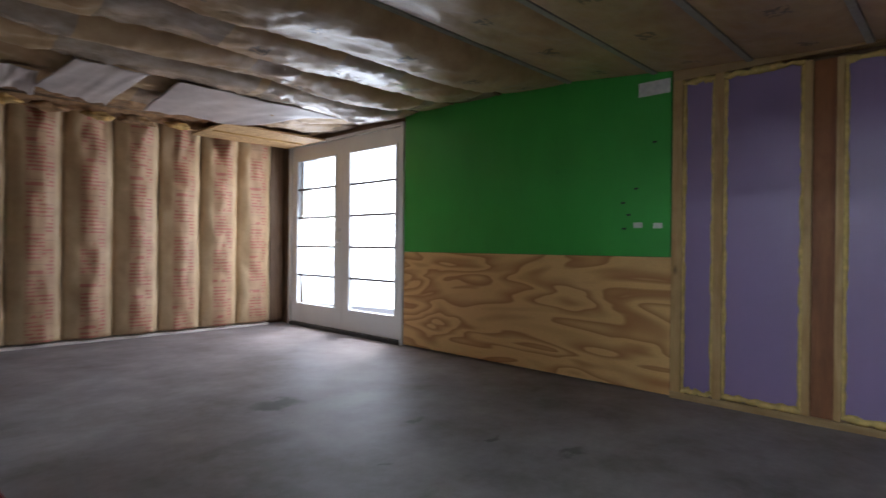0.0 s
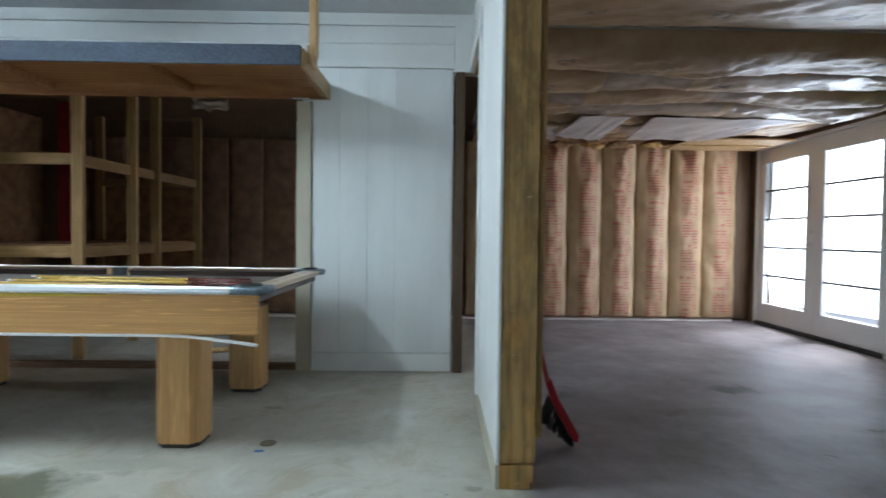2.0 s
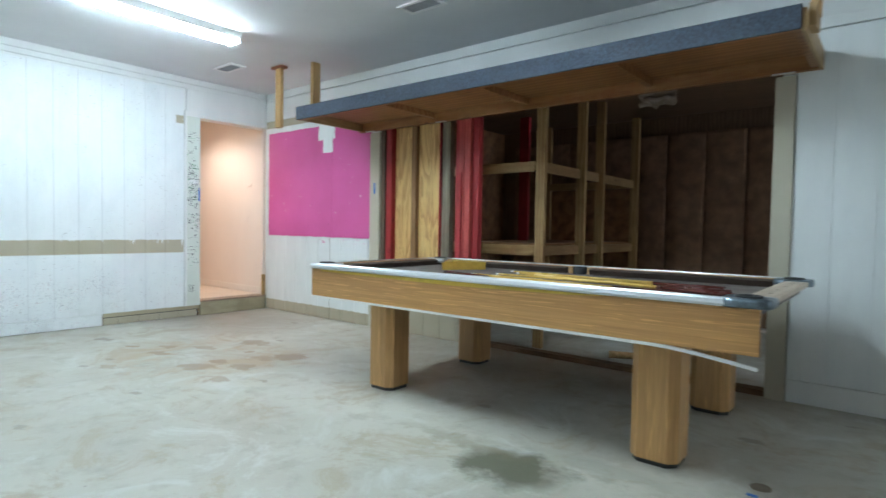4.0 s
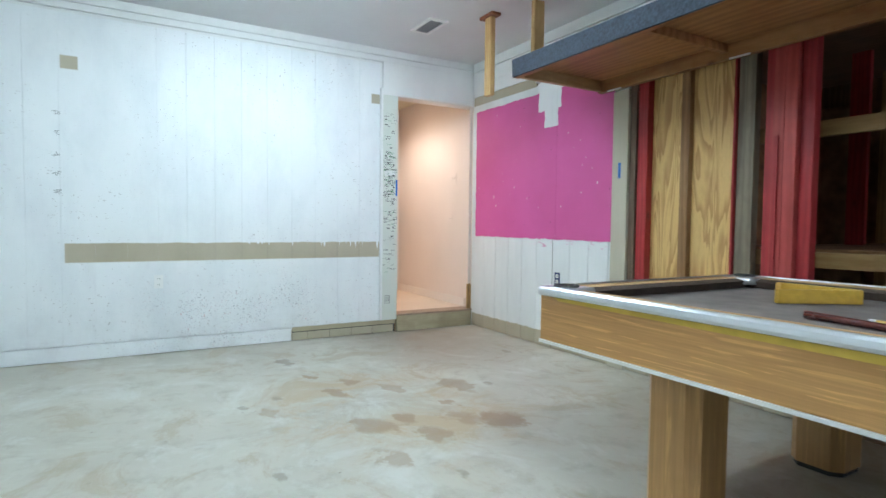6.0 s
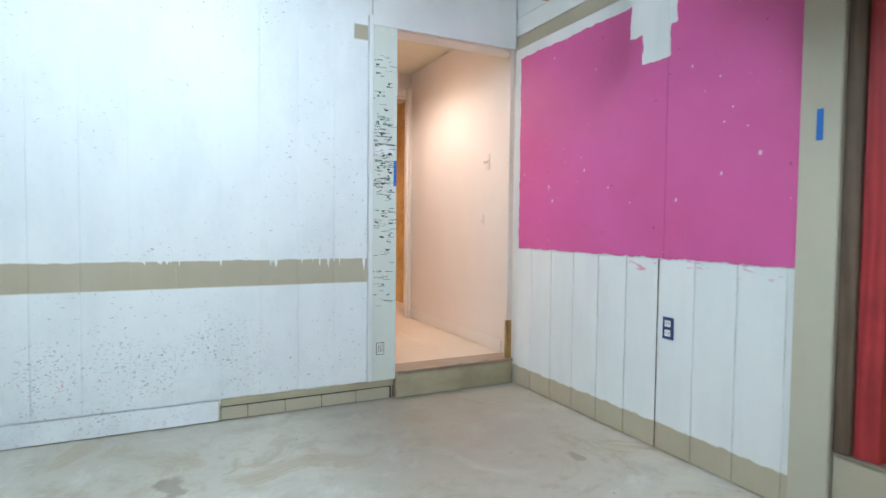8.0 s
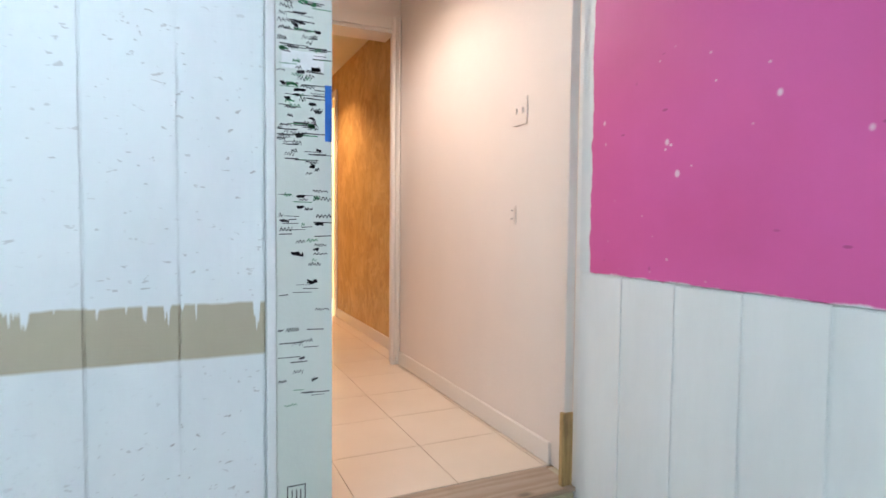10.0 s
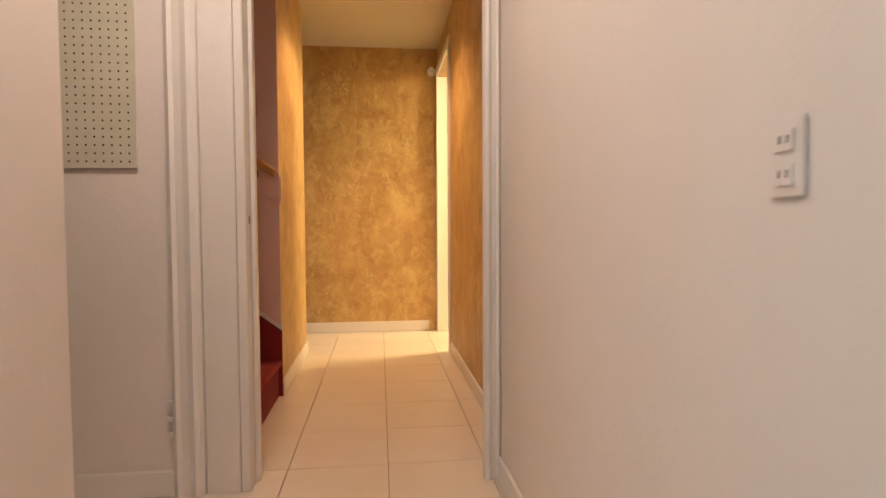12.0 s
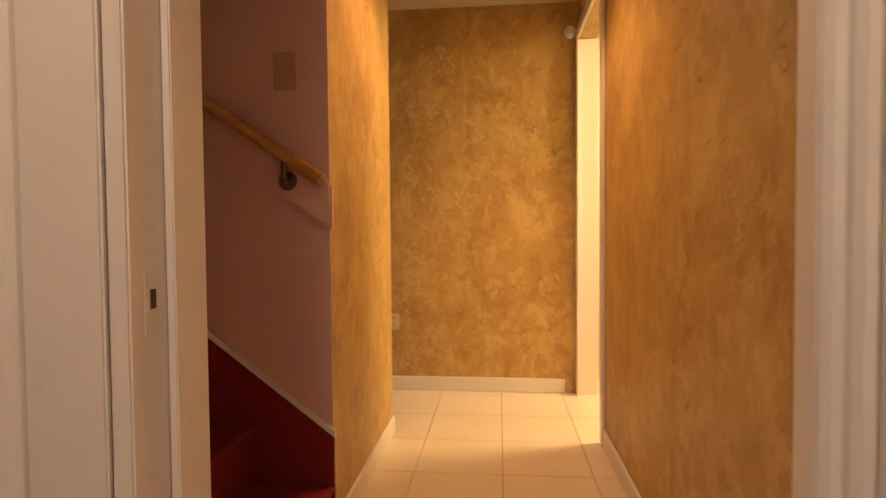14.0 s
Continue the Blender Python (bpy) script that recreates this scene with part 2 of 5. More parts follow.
    k.put(k.b.inputs["Specular IOR Level"], k.ramp(grey, 0.0, 1.0, 0.5, 0.22))
    return k.done(col, k.math("ADD", b, k.math("MULTIPLY", c3, 0.4)), 0.002, 0.35, rough)


def white_boards_west():
    """White boards with an unpainted tan band, squares and foot, dirt and fly specks."""
    k = Nodes("white_boards_west", 0.5)
    x, y, z = k.xyz()
    streak = k.noise(k.scaled((1, 1.3, 0.6)), 2.2, 6, 0.62)
    fine = k.noise(k.scaled((1, 1, 1)), 45, 3)
    col = k.mix(k.ramp(streak, 0.45, 0.75, 0.0, 0.5), (0.80, 0.82, 0.83), (0.60, 0.63, 0.66))
    low = k.ramp(k.noise(k.scaled((1, 1, 1)), 1.7, 2), 0.45, 0.62, 0.15, 1.0)
    flecks = k.ramp(k.noise(k.scaled((1, 0.8, 1.7)), 52, 2, 0.5, 0.3), 0.68, 0.71, 0.0, 0.55)
    col = k.mix(k.math("MULTIPLY", flecks, low), col, (0.26, 0.20, 0.19))
    grime = k.math("MULTIPLY", k.ramp(z, 0.0, 0.55, 0.25, 0.0), k.ramp(k.noise(k.scaled((1, 1, 1)), 5, 6, 0.7), 0.45, 0.7))
    col = k.mix(grime, col, (0.42, 0.40, 0.40))
    d2 = k.cells(k.scaled((1, 1, 2.5)), 4.3)
    col = k.mix(k.ramp(d2, 0.012, 0.025, 0.45, 0.0), col, (0.12, 0.12, 0.12))
    # splashes thrown up from the floor, grey and dull red
    area = k.math("MULTIPLY", k.ramp(z, 0.45, 0.66, 1.0, 0.0), k.box(y, z, 0.75, 2.0, -0.2, 0.9, 0.16))
    for s3, lo, tint in (((1, 0.8, 1.3), 0.61, (0.24, 0.23, 0.27)), ((1, 1.2, 0.9), 0.665, (0.52, 0.20, 0.22))):
        sp = k.ramp(k.noise(k.scaled(s3), 78 if lo < 0.62 else 64, 2, 0.5, 0.6), lo, lo + 0.04, 0.0, 0.65)
        clump = k.ramp(k.noise(k.scaled((1, 1, 1)), 4.5, 3), 0.44, 0.56)
        col = k.mix(k.math("MULTIPLY", k.math("MULTIPLY", sp, clump), area), col, tint)
    drip = k.math("MULTIPLY", k.ramp(k.noise(k.scaled((1, 45, 0.6)), 1.0, 2), 0.60, 0.72), k.ramp(y, 1.2, 2.3, 0.0, 0.075))
    jag = k.math("MULTIPLY", k.math("SUBTRACT", k.noise(k.scaled((1, 1, 1)), 12, 3), 0.5), 0.02)
    zz = k.math("ADD", k.math("ADD", z, jag), drip)
    tan = k.mix(k.ramp(streak, 0.3, 0.7), (0.40, 0.35, 0.25), (0.46, 0.40, 0.30))
    soft = k.math("ADD", z, k.math("MULTIPLY", jag, 0.25))
    m = k.math("MINIMUM", k.box(y, soft, 0.195, 2.68, 0.713, 1.2), k.box(y, zz, 0.195, 2.68, 0.5, 0.852))
    for u0, u1, v0, v1 in ((0.187, 0.292, 2.085, 2.178), (2.535, 2.645, 2.115, 2.20), (1.80, 2.80, -0.1, 0.118)):
        m = k.math("MAXIMUM", m, k.box(y, zz if v0 < 0 else z, u0, u1, v0, v1))
    col = k.mix(m, col, tan)
    brush = k.noise(k.scaled((1, 2.5, 40)), 3, 4, 0.6)
    return k.done(col, k.math("ADD", k.math("MULTIPLY", fine, 0.5), k.math("ADD", brush, k.noise(k.scaled((1, 30, 1.5)), 2, 3))), 0.0010, 0.4)


def white_boards_north():
    """White boards, part of them painted pink, tan where trim has been taken off."""
    k = Nodes("white_boards_north", 0.5)
    x, y, z = k.xyz()
    streak = k.noise(k.scaled((2.0, 1, 0.45)), 2.2, 6, 0.62)
    fine = k.noise(k.scaled((1, 1, 1)), 45, 3)
    jag = k.math("MULTIPLY", k.math("SUBTRACT", k.noise(k.scaled((1, 1, 1)), 14, 4), 0.5), 0.035)
    xx, zz = k.math("ADD", x, jag), k.math("ADD", z, jag)
    col = k.mix(k.ramp(streak, 0.42, 0.78, 0.0, 0.5), (0.78, 0.80, 0.80), (0.60, 0.63, 0.63))
    tan = k.mix(k.ramp(streak, 0.3, 0.7), (0.40, 0.35, 0.25), (0.46, 0.40, 0.30))
    pinkc = k.mix(k.ramp(k.noise(k.scaled((1, 1, 1)), 1.8, 4), 0.3, 0.7), (0.56, 0.078, 0.265), (0.62, 0.10, 0.33))
    flake = k.ramp(k.cells(k.scaled((1, 1, 0.8)), 6.0), 0.035, 0.06, 0.8, 0.0)
    pinkc = k.mix(flake, pinkc, (0.72, 0.60, 0.66))
    small = k.ramp(k.cells(k.scaled((1, 1, 1.2)), 15.0), 0.06, 0.09, 0.8, 0.0)
    small = k.math("MULTIPLY", small, k.ramp(k.noise(k.scaled((1, 1, 1)), 2.4, 3), 0.52, 0.62))
    pinkc = k.mix(small, pinkc, (0.72, 0.58, 0.64))
    marks = k.ramp(k.cells(k.scaled((0.6, 1, 1.6)), 11.0), 0.05, 0.08, 0.6, 0.0)
    marks = k.math("MULTIPLY", marks, k.ramp(k.noise(k.scaled((1.3, 1, 1)), 2.0, 3), 0.48, 0.58))
    pinkc = k.mix(marks, pinkc, (0.25, 0.03, 0.12))
    dents = k.ramp(k.cells(k.scaled((1.3, 1, 1)), 4.1), 0.03, 0.05, 0.6, 0.0)
    pinkc = k.mix(dents, pinkc, (0.25, 0.03, 0.12))
    pink = k.box(xx, zz, -6.225, -4.415, 0.905, 2.135, 0.003)
    # a scraped patch hangs into the pink from above, narrower below
    cut = k.math("MAXIMUM", k.box(xx, zz, -5.27, -4.985, 1.98, 2.4, 0.003), k.box(xx, zz, -5.19, -5.02, 1.835, 2.4, 0.003))
    pink = k.math("MULTIPLY", pink, k.math("SUBTRACT", 1.0, cut))
    col = k.mix(pink, col, pinkc)
    m = k.box(x, zz, -6.4, -3.0, -0.1, 0.128)
    m = k.math("MAXIMUM", m, k.box(x, z, -6.4, -5.31, 2.20, 2.285))
    col = k.mix(m, col, tan)
    smear = k.math("MULTIPLY", k.box(x, z, -5.3, -4.4, 0.84, 0.905), k.ramp(k.noise(k.scaled((3, 1, 9)), 3, 3), 0.58, 0.66, 0.0, 0.8))
    col = k.mix(smear, col, (0.66, 0.25, 0.42))
    return k.done(col, k.math("ADD", k.math("MULTIPLY", fine, 0.5), k.noise(k.scaled((30, 1, 1.5)), 2, 3)), 0.0012, 0.4)


def kraft():
    """Brown facing paper of wall batts with rows of faded red print."""
    k = Nodes("kraft_paper", 0.6)
    x, y, z = k.xyz()
    a = k.noise(k.scaled((1, 1, 1)), 5, 6, 0.65)
    u = k.math("FRACT", k.math("DIVIDE", k.math("ADD", x, 41.0 * 0.41 - 1.37), 0.41))
    col_in = k.math("MULTIPLY", k.ramp(u, 0.30, 0.33), k.ramp(u, 0.80, 0.84, 1.0, 0.0))
    face = k.math("MULTIPLY", k.ramp(u, 0.26, 0.34), k.ramp(u, 0.80, 0.88, 0.75, 0.0))
    col = k.mix(face, k.mix(k.ramp(a, 0.3, 0.75), (0.46, 0.31, 0.165), (0.63, 0.45, 0.26)), k.mix(k.ramp(a, 0.3, 0.75), (0.37, 0.20, 0.105), (0.50, 0.30, 0.165)))
    row = k.math("FRACT", k.math("MULTIPLY", z, 30.0))
    para = k.math("FRACT", k.math("MULTIPLY", k.math("ADD", z, k.math("MULTIPLY", k.math("FLOOR", k.math("MULTIPLY", x, 2.44)), 0.13)), 2.6))
    ink = k.math("MULTIPLY", k.ramp(row, 0.45, 0.55), k.ramp(para, 0.60, 0.63, 1.0, 0.0))
    word = k.ramp(k.noise(k.scaled((22, 1, 30)), 1.0, 1), 0.38, 0.46)
    ink = k.math("MULTIPLY", k.math("MULTIPLY", ink, word), col_in)
    bar = k.math("MULTIPLY", k.box(para, u, 0.70, 0.78, 0.30, 0.62, 0.01), k.ramp(k.noise(k.scaled((12, 1, 12)), 1, 1), 0.45, 0.5))
    col = k.mix(k.math("MULTIPLY", k.math("MAXIMUM", ink, bar), 0.75), col, (0.40, 0.085, 0.07))
    lines = k.math("MULTIPLY", k.ramp(k.math("FRACT", k.math("MULTIPLY", z, 9.5)), 0.93, 0.96), col_in)
    col = k.mix(k.math("MULTIPLY", lines, 0.45), col, (0.20, 0.11, 0.08))
    return k.done(col, a, 0.004, 0.4)


def ceiling_kraft():
    k = Nodes("ceiling_kraft", 0.42)
    a = k.noise(k.scaled((1, 1, 1)), 4, 6, 0.65)
    col = k.mix(k.ramp(a, 0.3, 0.75), (0.36, 0.22, 0.11), (0.56, 0.385, 0.215))
    x, y, z = k.xyz()
    u = k.math("FRACT", k.math("MULTIPLY", x, 1.7))
    v = k.math("FRACT", k.math("DIVIDE", k.math("SUBTRACT", y, 1.25), 0.58))
    dots = k.math("MULTIPLY", k.box(u, v, 0.45, 0.62, 0.38, 0.55, 0.01), k.ramp(k.noise(k.scaled((30, 30, 1)), 1, 1), 0.45, 0.52))
    col = k.mix(k.math("MULTIPLY", dots, 0.7), col, (0.07, 0.06, 0.05))
    return k.done(col, k.noise(k.scaled((1.2, 3, 1)), 5, 4, 0.5, 0.6), 0.010, 0.5)


def poly_sheet():
    k = Nodes("clear_sheeting", 0.22, 0.0, 0.6)
    a = k.noise(k.scaled((1, 2, 1)), 6, 6, 0.65)
    col = k.mix(k.ramp(a, 0.3, 0.7), (0.32, 0.235, 0.165), (0.50, 0.41, 0.34))
    return k.done(col, k.noise(k.scaled((1.5, 3, 1)), 5, 4, 0.5, 0.8), 0.010, 0.5)


def ochre():
    """Trowelled ochre plaster: blotches, pale skims and raised ridges."""
    k = Nodes("ochre_plaster", 0.45)
    a = k.noise(k.scaled((1, 1, 0.8)), 4.0, 8, 0.74, 0.6)
    b = k.noise(k.scaled((1, 1, 0.8)), 9, 7, 0.72, 0.5)
    col = k.mix(k.ramp(a, 0.34, 0.66), (0.42, 0.23, 0.075), (0.63, 0.42, 0.16))
    col = k.mix(k.ramp(b, 0.52, 0.60, 0.0, 0.50), col, (0.70, 0.50, 0.21))
    col = k.mix(k.ramp(k.noise(k.scaled((1, 1, 1)), 6, 6, 0.75), 0.56, 0.65, 0.0, 0.5), col, (0.34, 0.165, 0.05))
    ridge = k.ramp(k.noise(k.scaled((1, 1, 1.2)), 15, 5, 0.65, 1.6), 0.58, 0.64)
    chip = k.math("MULTIPLY", ridge, k.ramp(k.noise(k.scaled((1, 1, 1)), 3.1, 3), 0.46, 0.60))
    col = k.mix(k.math("MULTIPLY", chip, 0.45), col, (0.74, 0.56, 0.27))
    return k.done(col, k.math("ADD", k.math("ADD", a, b), chip), 0.009, 0.8)


def osb():
    k = Nodes("strand_board", 0.6)
    d = k.noise(k.scaled((5, 5, 22), 3), 3.0, 3, 0.6, 1.5)
    d2 = k.noise(k.scaled((22, 22, 5), 3), 3.0, 3, 0.6, 1.5)
    col = k.mix(k.ramp(d, 0.35, 0.65), (0.30, 0.17, 0.07), (0.52, 0.34, 0.16))
    col = k.mix(k.ramp(d2, 0.5, 0.62, 0, 0.6), col, (0.22, 0.12, 0.05))
    return k.done(col, d, 0.002, 0.4)


def simple(name, col, rough=0.5, metal=0.0, grain=40, depth=0.0006, var=0.12, stretch=(1, 1, 1)):
    k = Nodes(name, rough, metal)
    a = k.noise(k.scaled(stretch, 4), grain, 4)
    c = k.mix(k.ramp(a, 0.3, 0.75), tuple(x * (1 - var) for x in col), tuple(min(1.0, x * (1 + var)) for x in col))
    r = k.ramp(k.noise(k.scaled((1, 1, 1)), 7, 4), 0.3, 0.7, max(0.03, rough - 0.08), min(1, rough + 0.08))
    return k.done(c, a, depth, 0.4, r)


def glow(name, col, strength):
    k = Nodes(name, 0.5)
    k.b.inputs["Emission Color"].default_value = (*col, 1)
    k.b.inputs["Emission Strength"].default_value = strength
    return k.done(col)


def pane_glass():
    k = Nodes("window_glass", 0.0)
    k.b.inputs["Transmission Weight"].default_value = 1.0
    k.b.inputs["IOR"].default_value = 1.45
    return k.done((1, 1, 1))


CONCRETE = concrete()
BOARDS_W = white_boards_west()
BOARDS_N = white_boards_north()
WHITE = paint("white_paint", (0.78, 0.79, 0.78))
CEIL_W = paint("ceiling_white", (0.72, 0.73, 0.74), 0.7, 0.03, (0.5, 0.5, 0.5), 0.1)
CASING_G = paint("greenish_white_casing", (0.66, 0.70, 0.64), 0.45, 0.05)
TAN = paint("tan_paint", (0.43, 0.38, 0.28), 0.6)
TRIMTAN = paint("tan_trim", (0.50, 0.46, 0.36), 0.6)
GREEN = paint("green_board", (0.046, 0.39, 0.060), 0.40, 0.10, (0.02, 0.12, 0.03), 0.3)
PURPLE = paint("purple_foam_board", (0.27, 0.185, 0.35), 0.34, 0.05, (0.20, 0.13, 0.26), 0.12)
FOAM = simple("yellow_spray_foam", (0.62, 0.44, 0.15), 0.7, 0, 30, 0.004, 0.25)
PLY_WALL = plywood("fir_plywood", (0.76, 0.47, 0.195), (0.45, 0.205, 0.068))
PLY_BACK = plywood("pale_plywood", (0.66, 0.43, 0.165), (0.40, 0.215, 0.065), v="X")
PLY_CAN = wood("canopy_wood", (0.46, 0.235, 0.09), (0.26, 0.11, 0.035), "X", 9, 0.5)
LUMBER_Z = wood("lumber_upright", (0.62, 0.42, 0.19), (0.42, 0.24, 0.085), "Z", 16)
LUMBER_X = wood("lumber_level", (0.60, 0.405, 0.18), (0.40, 0.23, 0.08), "X", 16)
LUMBER_Y = wood("lumber_deep", (0.52, 0.36, 0.18), (0.34, 0.21, 0.09), "Y", 16)
OLD_Z = old_timber()
DARK_Z = wood("dark_stud_wood", (0.25, 0.15, 0.085), (0.13, 0.075, 0.04), "Z", 14)
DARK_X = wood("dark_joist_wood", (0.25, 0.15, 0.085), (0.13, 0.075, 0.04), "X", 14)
REDWOOD_Z = wood("reddish_stud_wood", (0.36, 0.14, 0.05), (0.20, 0.07, 0.025), "Z", 14)
BROWN_Z = wood("dark_brown_stud", (0.17, 0.11, 0.07), (0.09, 0.055, 0.035), "Z", 16)
TEA_Z = wood("tea_brown_stud", (0.34, 0.185, 0.075), (0.21, 0.105, 0.04), "Z", 16)
GREY_X = wood("grey_ledge_wood", (0.36, 0.31, 0.23), (0.22, 0.18, 0.125), "X", 14)
GREY_Z = wood("grey_stud_wood", (0.27, 0.22, 0.15), (0.14, 0.11, 0.075), "Z", 16)
RED_Z = wood("red_painted_stud", (0.42, 0.030, 0.034), (0.26, 0.014, 0.016), "Z", 16, 0.5)
ROSE_Z = wood("rose_painted_stud", (0.46, 0.070, 0.058), (0.31, 0.034, 0.030), "Z", 16, 0.5)
KRAFT = kraft()
CKRAFT = ceiling_kraft()
SHEETING = poly_sheet()
OSB = osb()
OCHRE = ochre()
PINKISH = paint("warm_white_paint", (0.76, 0.68, 0.62), 0.5, 0.03, (0.55, 0.48, 0.42), 0.10)
MAUVE = paint("mauve_paint", (0.72, 0.47, 0.40), 0.55, 0.04)
TRIM = paint("glossy_trim_paint", (0.76, 0.70, 0.64), 0.3, 0.03, (0.4, 0.33, 0.27), 0.15)
HALLCEIL = paint("hall_ceiling_paint", (0.70, 0.64, 0.50), 0.7, 0.03)


def floor_tile():
    k = Nodes("cream_floor_tile", 0.30)
    a = k.noise(k.scaled((1, 1, 1)), 2.5, 3)
    return k.done(k.mix(k.ramp(a, 0.3, 0.7), (0.64, 0.53, 0.42), (0.70, 0.59, 0.475)))


TILE = floor_tile()
GROUT = simple("tile_joint", (0.27, 0.17, 0.085), 0.8, 0, 3, 0.001, 0.5)
CARPET = simple("red_carpet", (0.22, 0.010, 0.012), 0.95, 0, 250, 0.004, 0.35)
OAK = laminate("oak_laminate", (0.55, 0.30, 0.11), (0.40, 0.20, 0.066), "X")
OAK_Z = laminate("oak_laminate_leg", (0.50, 0.285, 0.11), (0.40, 0.215, 0.078), "Z")
PALERAIL = wood("pale_rail_wood", (0.62, 0.52, 0.42), (0.46, 0.36, 0.27), "Y", 12, 0.6, False)
BARE = wood("bare_rail_wood", (0.62, 0.40, 0.19), (0.34, 0.18, 0.07), "X", 12, 0.6)
CUSHION = simple("brown_cushion", (0.055, 0.035, 0.025), 0.8)
SLATE = simple("dark_slate_bed", (0.15, 0.125, 0.115), 0.75, 0, 8, 0.001, 0.25)
CHROME = simple("brushed_metal", (0.70, 0.72, 0.75), 0.42, 1.0, 90, 0.0003, 0.05, (0.05, 1, 1))
DARKCAST = simple("tarnished_metal", (0.16, 0.20, 0.24), 0.35, 0.8, 30, 0.0006, 0.4)
GLUE = simple("yellow_glue_strip", (0.62, 0.42, 0.06), 0.6, 0, 20)
BLACK = simple("black_rubber", (0.02, 0.02, 0.02), 0.6)
WHITEP = simple("white_plastic", (0.80, 0.80, 0.79), 0.35, 0, 20, 0.0002, 0.03)
TANP = simple("tan_plastic", (0.54, 0.34, 0.21), 0.4, 0, 20, 0.0002, 0.03)
IVORY = simple("ivory_plastic", (0.66, 0.57, 0.40), 0.4, 0, 20, 0.0002, 0.03)
BLUE = simple("blue_tape", (0.03, 0.16, 0.55), 0.6)
NAVY = simple("navy_box", (0.02, 0.04, 0.14), 0.5)
FELT = simple("slate_blue_shingle", (0.040, 0.050, 0.070), 0.95, 0, 70, 0.006, 0.55)
REDP = simple("red_plastic", (0.42, 0.012, 0.02), 0.35)
CUEWOOD = simple("cue_maple", (0.66, 0.43, 0.11), 0.25, 0, 30, 0.0002, 0.1)
CUEDARK = simple("cue_butt", (0.09, 0.02, 0.015), 0.25)
RACKWOOD = simple("yellow_rack_wood", (0.55, 0.33, 0.05), 0.4)
INK = simple("black_ink", (0.02, 0.02, 0.025), 0.6)
INKG = simple("green_ink", (0.05, 0.25, 0.10), 0.6)
BRASS = simple("aged_metal", (0.22, 0.18, 0.15), 0.35, 1.0)
RAILWOOD = simple("handrail_wood", (0.42, 0.19, 0.05), 0.35, 0, 20, 0.0005, 0.2)
GLASS = pane_glass()
TUBE = glow("fluorescent_tube", (0.79, 0.95, 1.0), 68)
BULB = glow("lamp_lens", (1.0, 0.80, 0.55), 12.0)
LEAF = simple("leaf_green", (0.07, 0.12, 0.03), 0.6)
BARK = simple("bark", (0.12, 0.085, 0.06), 0.9)
LAWN = simple("lawn", (0.09, 0.13, 0.045), 0.9, 0, 14, 0.01, 0.3)
PATIO = simple("pale_concrete_patio", (0.45, 0.44, 0.42), 0.8)
PAPERW = simple("white_paper_label", (0.72, 0.72, 0.70), 0.6)
TUFT = simple("fibre_glass_tuft", (0.30, 0.165, 0.075), 0.95, 0, 14, 0.02, 0.55)

# ---- building helpers ----


def box(bm, x0, x1, y0, y1, z0, z1, mi=0):
    """Adds a box between two corners."""
    v = [bm.verts.new((x, y, z)) for x in (x0, x1) for y in (y0, y1) for z in (z0, z1)]
    for q in ((0, 1, 3, 2), (4, 6, 7, 5), (0, 4, 5, 1), (2, 3, 7, 6), (0, 2, 6, 4), (1, 5, 7, 3)):
        bm.faces.new([v[i] for i in q]).material_index = mi
    return bm


def prism(bm, pts, axis, a, b, mi=0):
    """Adds a prism: a polygon of the two other axes, drawn out along axis from a to b."""
    def at(p, w):
        return {"X": (w, p[0], p[1]), "Y": (p[0], w, p[1]), "Z": (p[0], p[1], w)}[axis]
    lo = [bm.verts.new(at(p, a)) for p in pts]
    hi = [bm.verts.new(at(p, b)) for p in pts]
    n = len(pts)
    fs = [bm.faces.new(lo), bm.faces.new(hi)]
    fs += [bm.faces.new((lo[i], lo[(i + 1) % n], hi[(i + 1) % n], hi[i])) for i in range(n)]
    for f in fs:
        f.material_index = mi
    return bm


def rod(bm, p, q, r0, r1=None, n=12, mi=0):
    """Adds a tapered rod from p to q."""
    p, q = Vector(p), Vector(q)
    r1 = r0 if r1 is None else r1
    d = (q - p).normalized()
    u = d.orthogonal().normalized()
    w = d.cross(u)
    rings = []
    for c, r in ((p, r0), (q, r1)):
        rings.append([bm.verts.new(c + (u * math.cos(2 * math.pi * i / n) + w * math.sin(2 * math.pi * i / n)) * r) for i in range(n)])
    bm.faces.new(rings[0]), bm.faces.new(rings[1])
    for i in range(n):
        f = bm.faces.new((rings[0][i], rings[0][(i + 1) % n], rings[1][(i + 1) % n], rings[1][i]))
        f.smooth, f.material_index = True, mi
    return bm


def part(name, bm, material, parent=None, label="", bevel=0.0, smooth=False):
    """Links a bmesh as one mesh object, under a thing or a part if one is given."""
    bmesh.ops.recalc_face_normals(bm, faces=bm.faces)
    if bevel:
        bmesh.ops.bevel(bm, geom=list(bm.edges), offset=bevel, segments=2, affect="EDGES", clamp_overlap=True)
    me = bpy.data.meshes.new(name)
    bm.to_mesh(me)
    bm.free()
    for m in (material if isinstance(material, (list, tuple)) else (material,)):
        me.materials.append(m)
    if smooth:
        for p in me.polygons:
            p.use_smooth = True
    ob = new(name, me)
    if parent is not None:
        ob.parent = parent
        ob.matrix_parent_inverse = Matrix.Translation(-parent.matrix_basis.translation) if parent.parent is None else Matrix.Identity(4)
    if label:
        ob["label"] = label
    return ob


def slab(name, x0, x1, y0, y1, z0, z1, material, parent=None, label="", bevel=0.0):
    return part(name, box(bmesh.new(), x0, x1, y0, y1, z0, z1), material, parent, label, bevel)


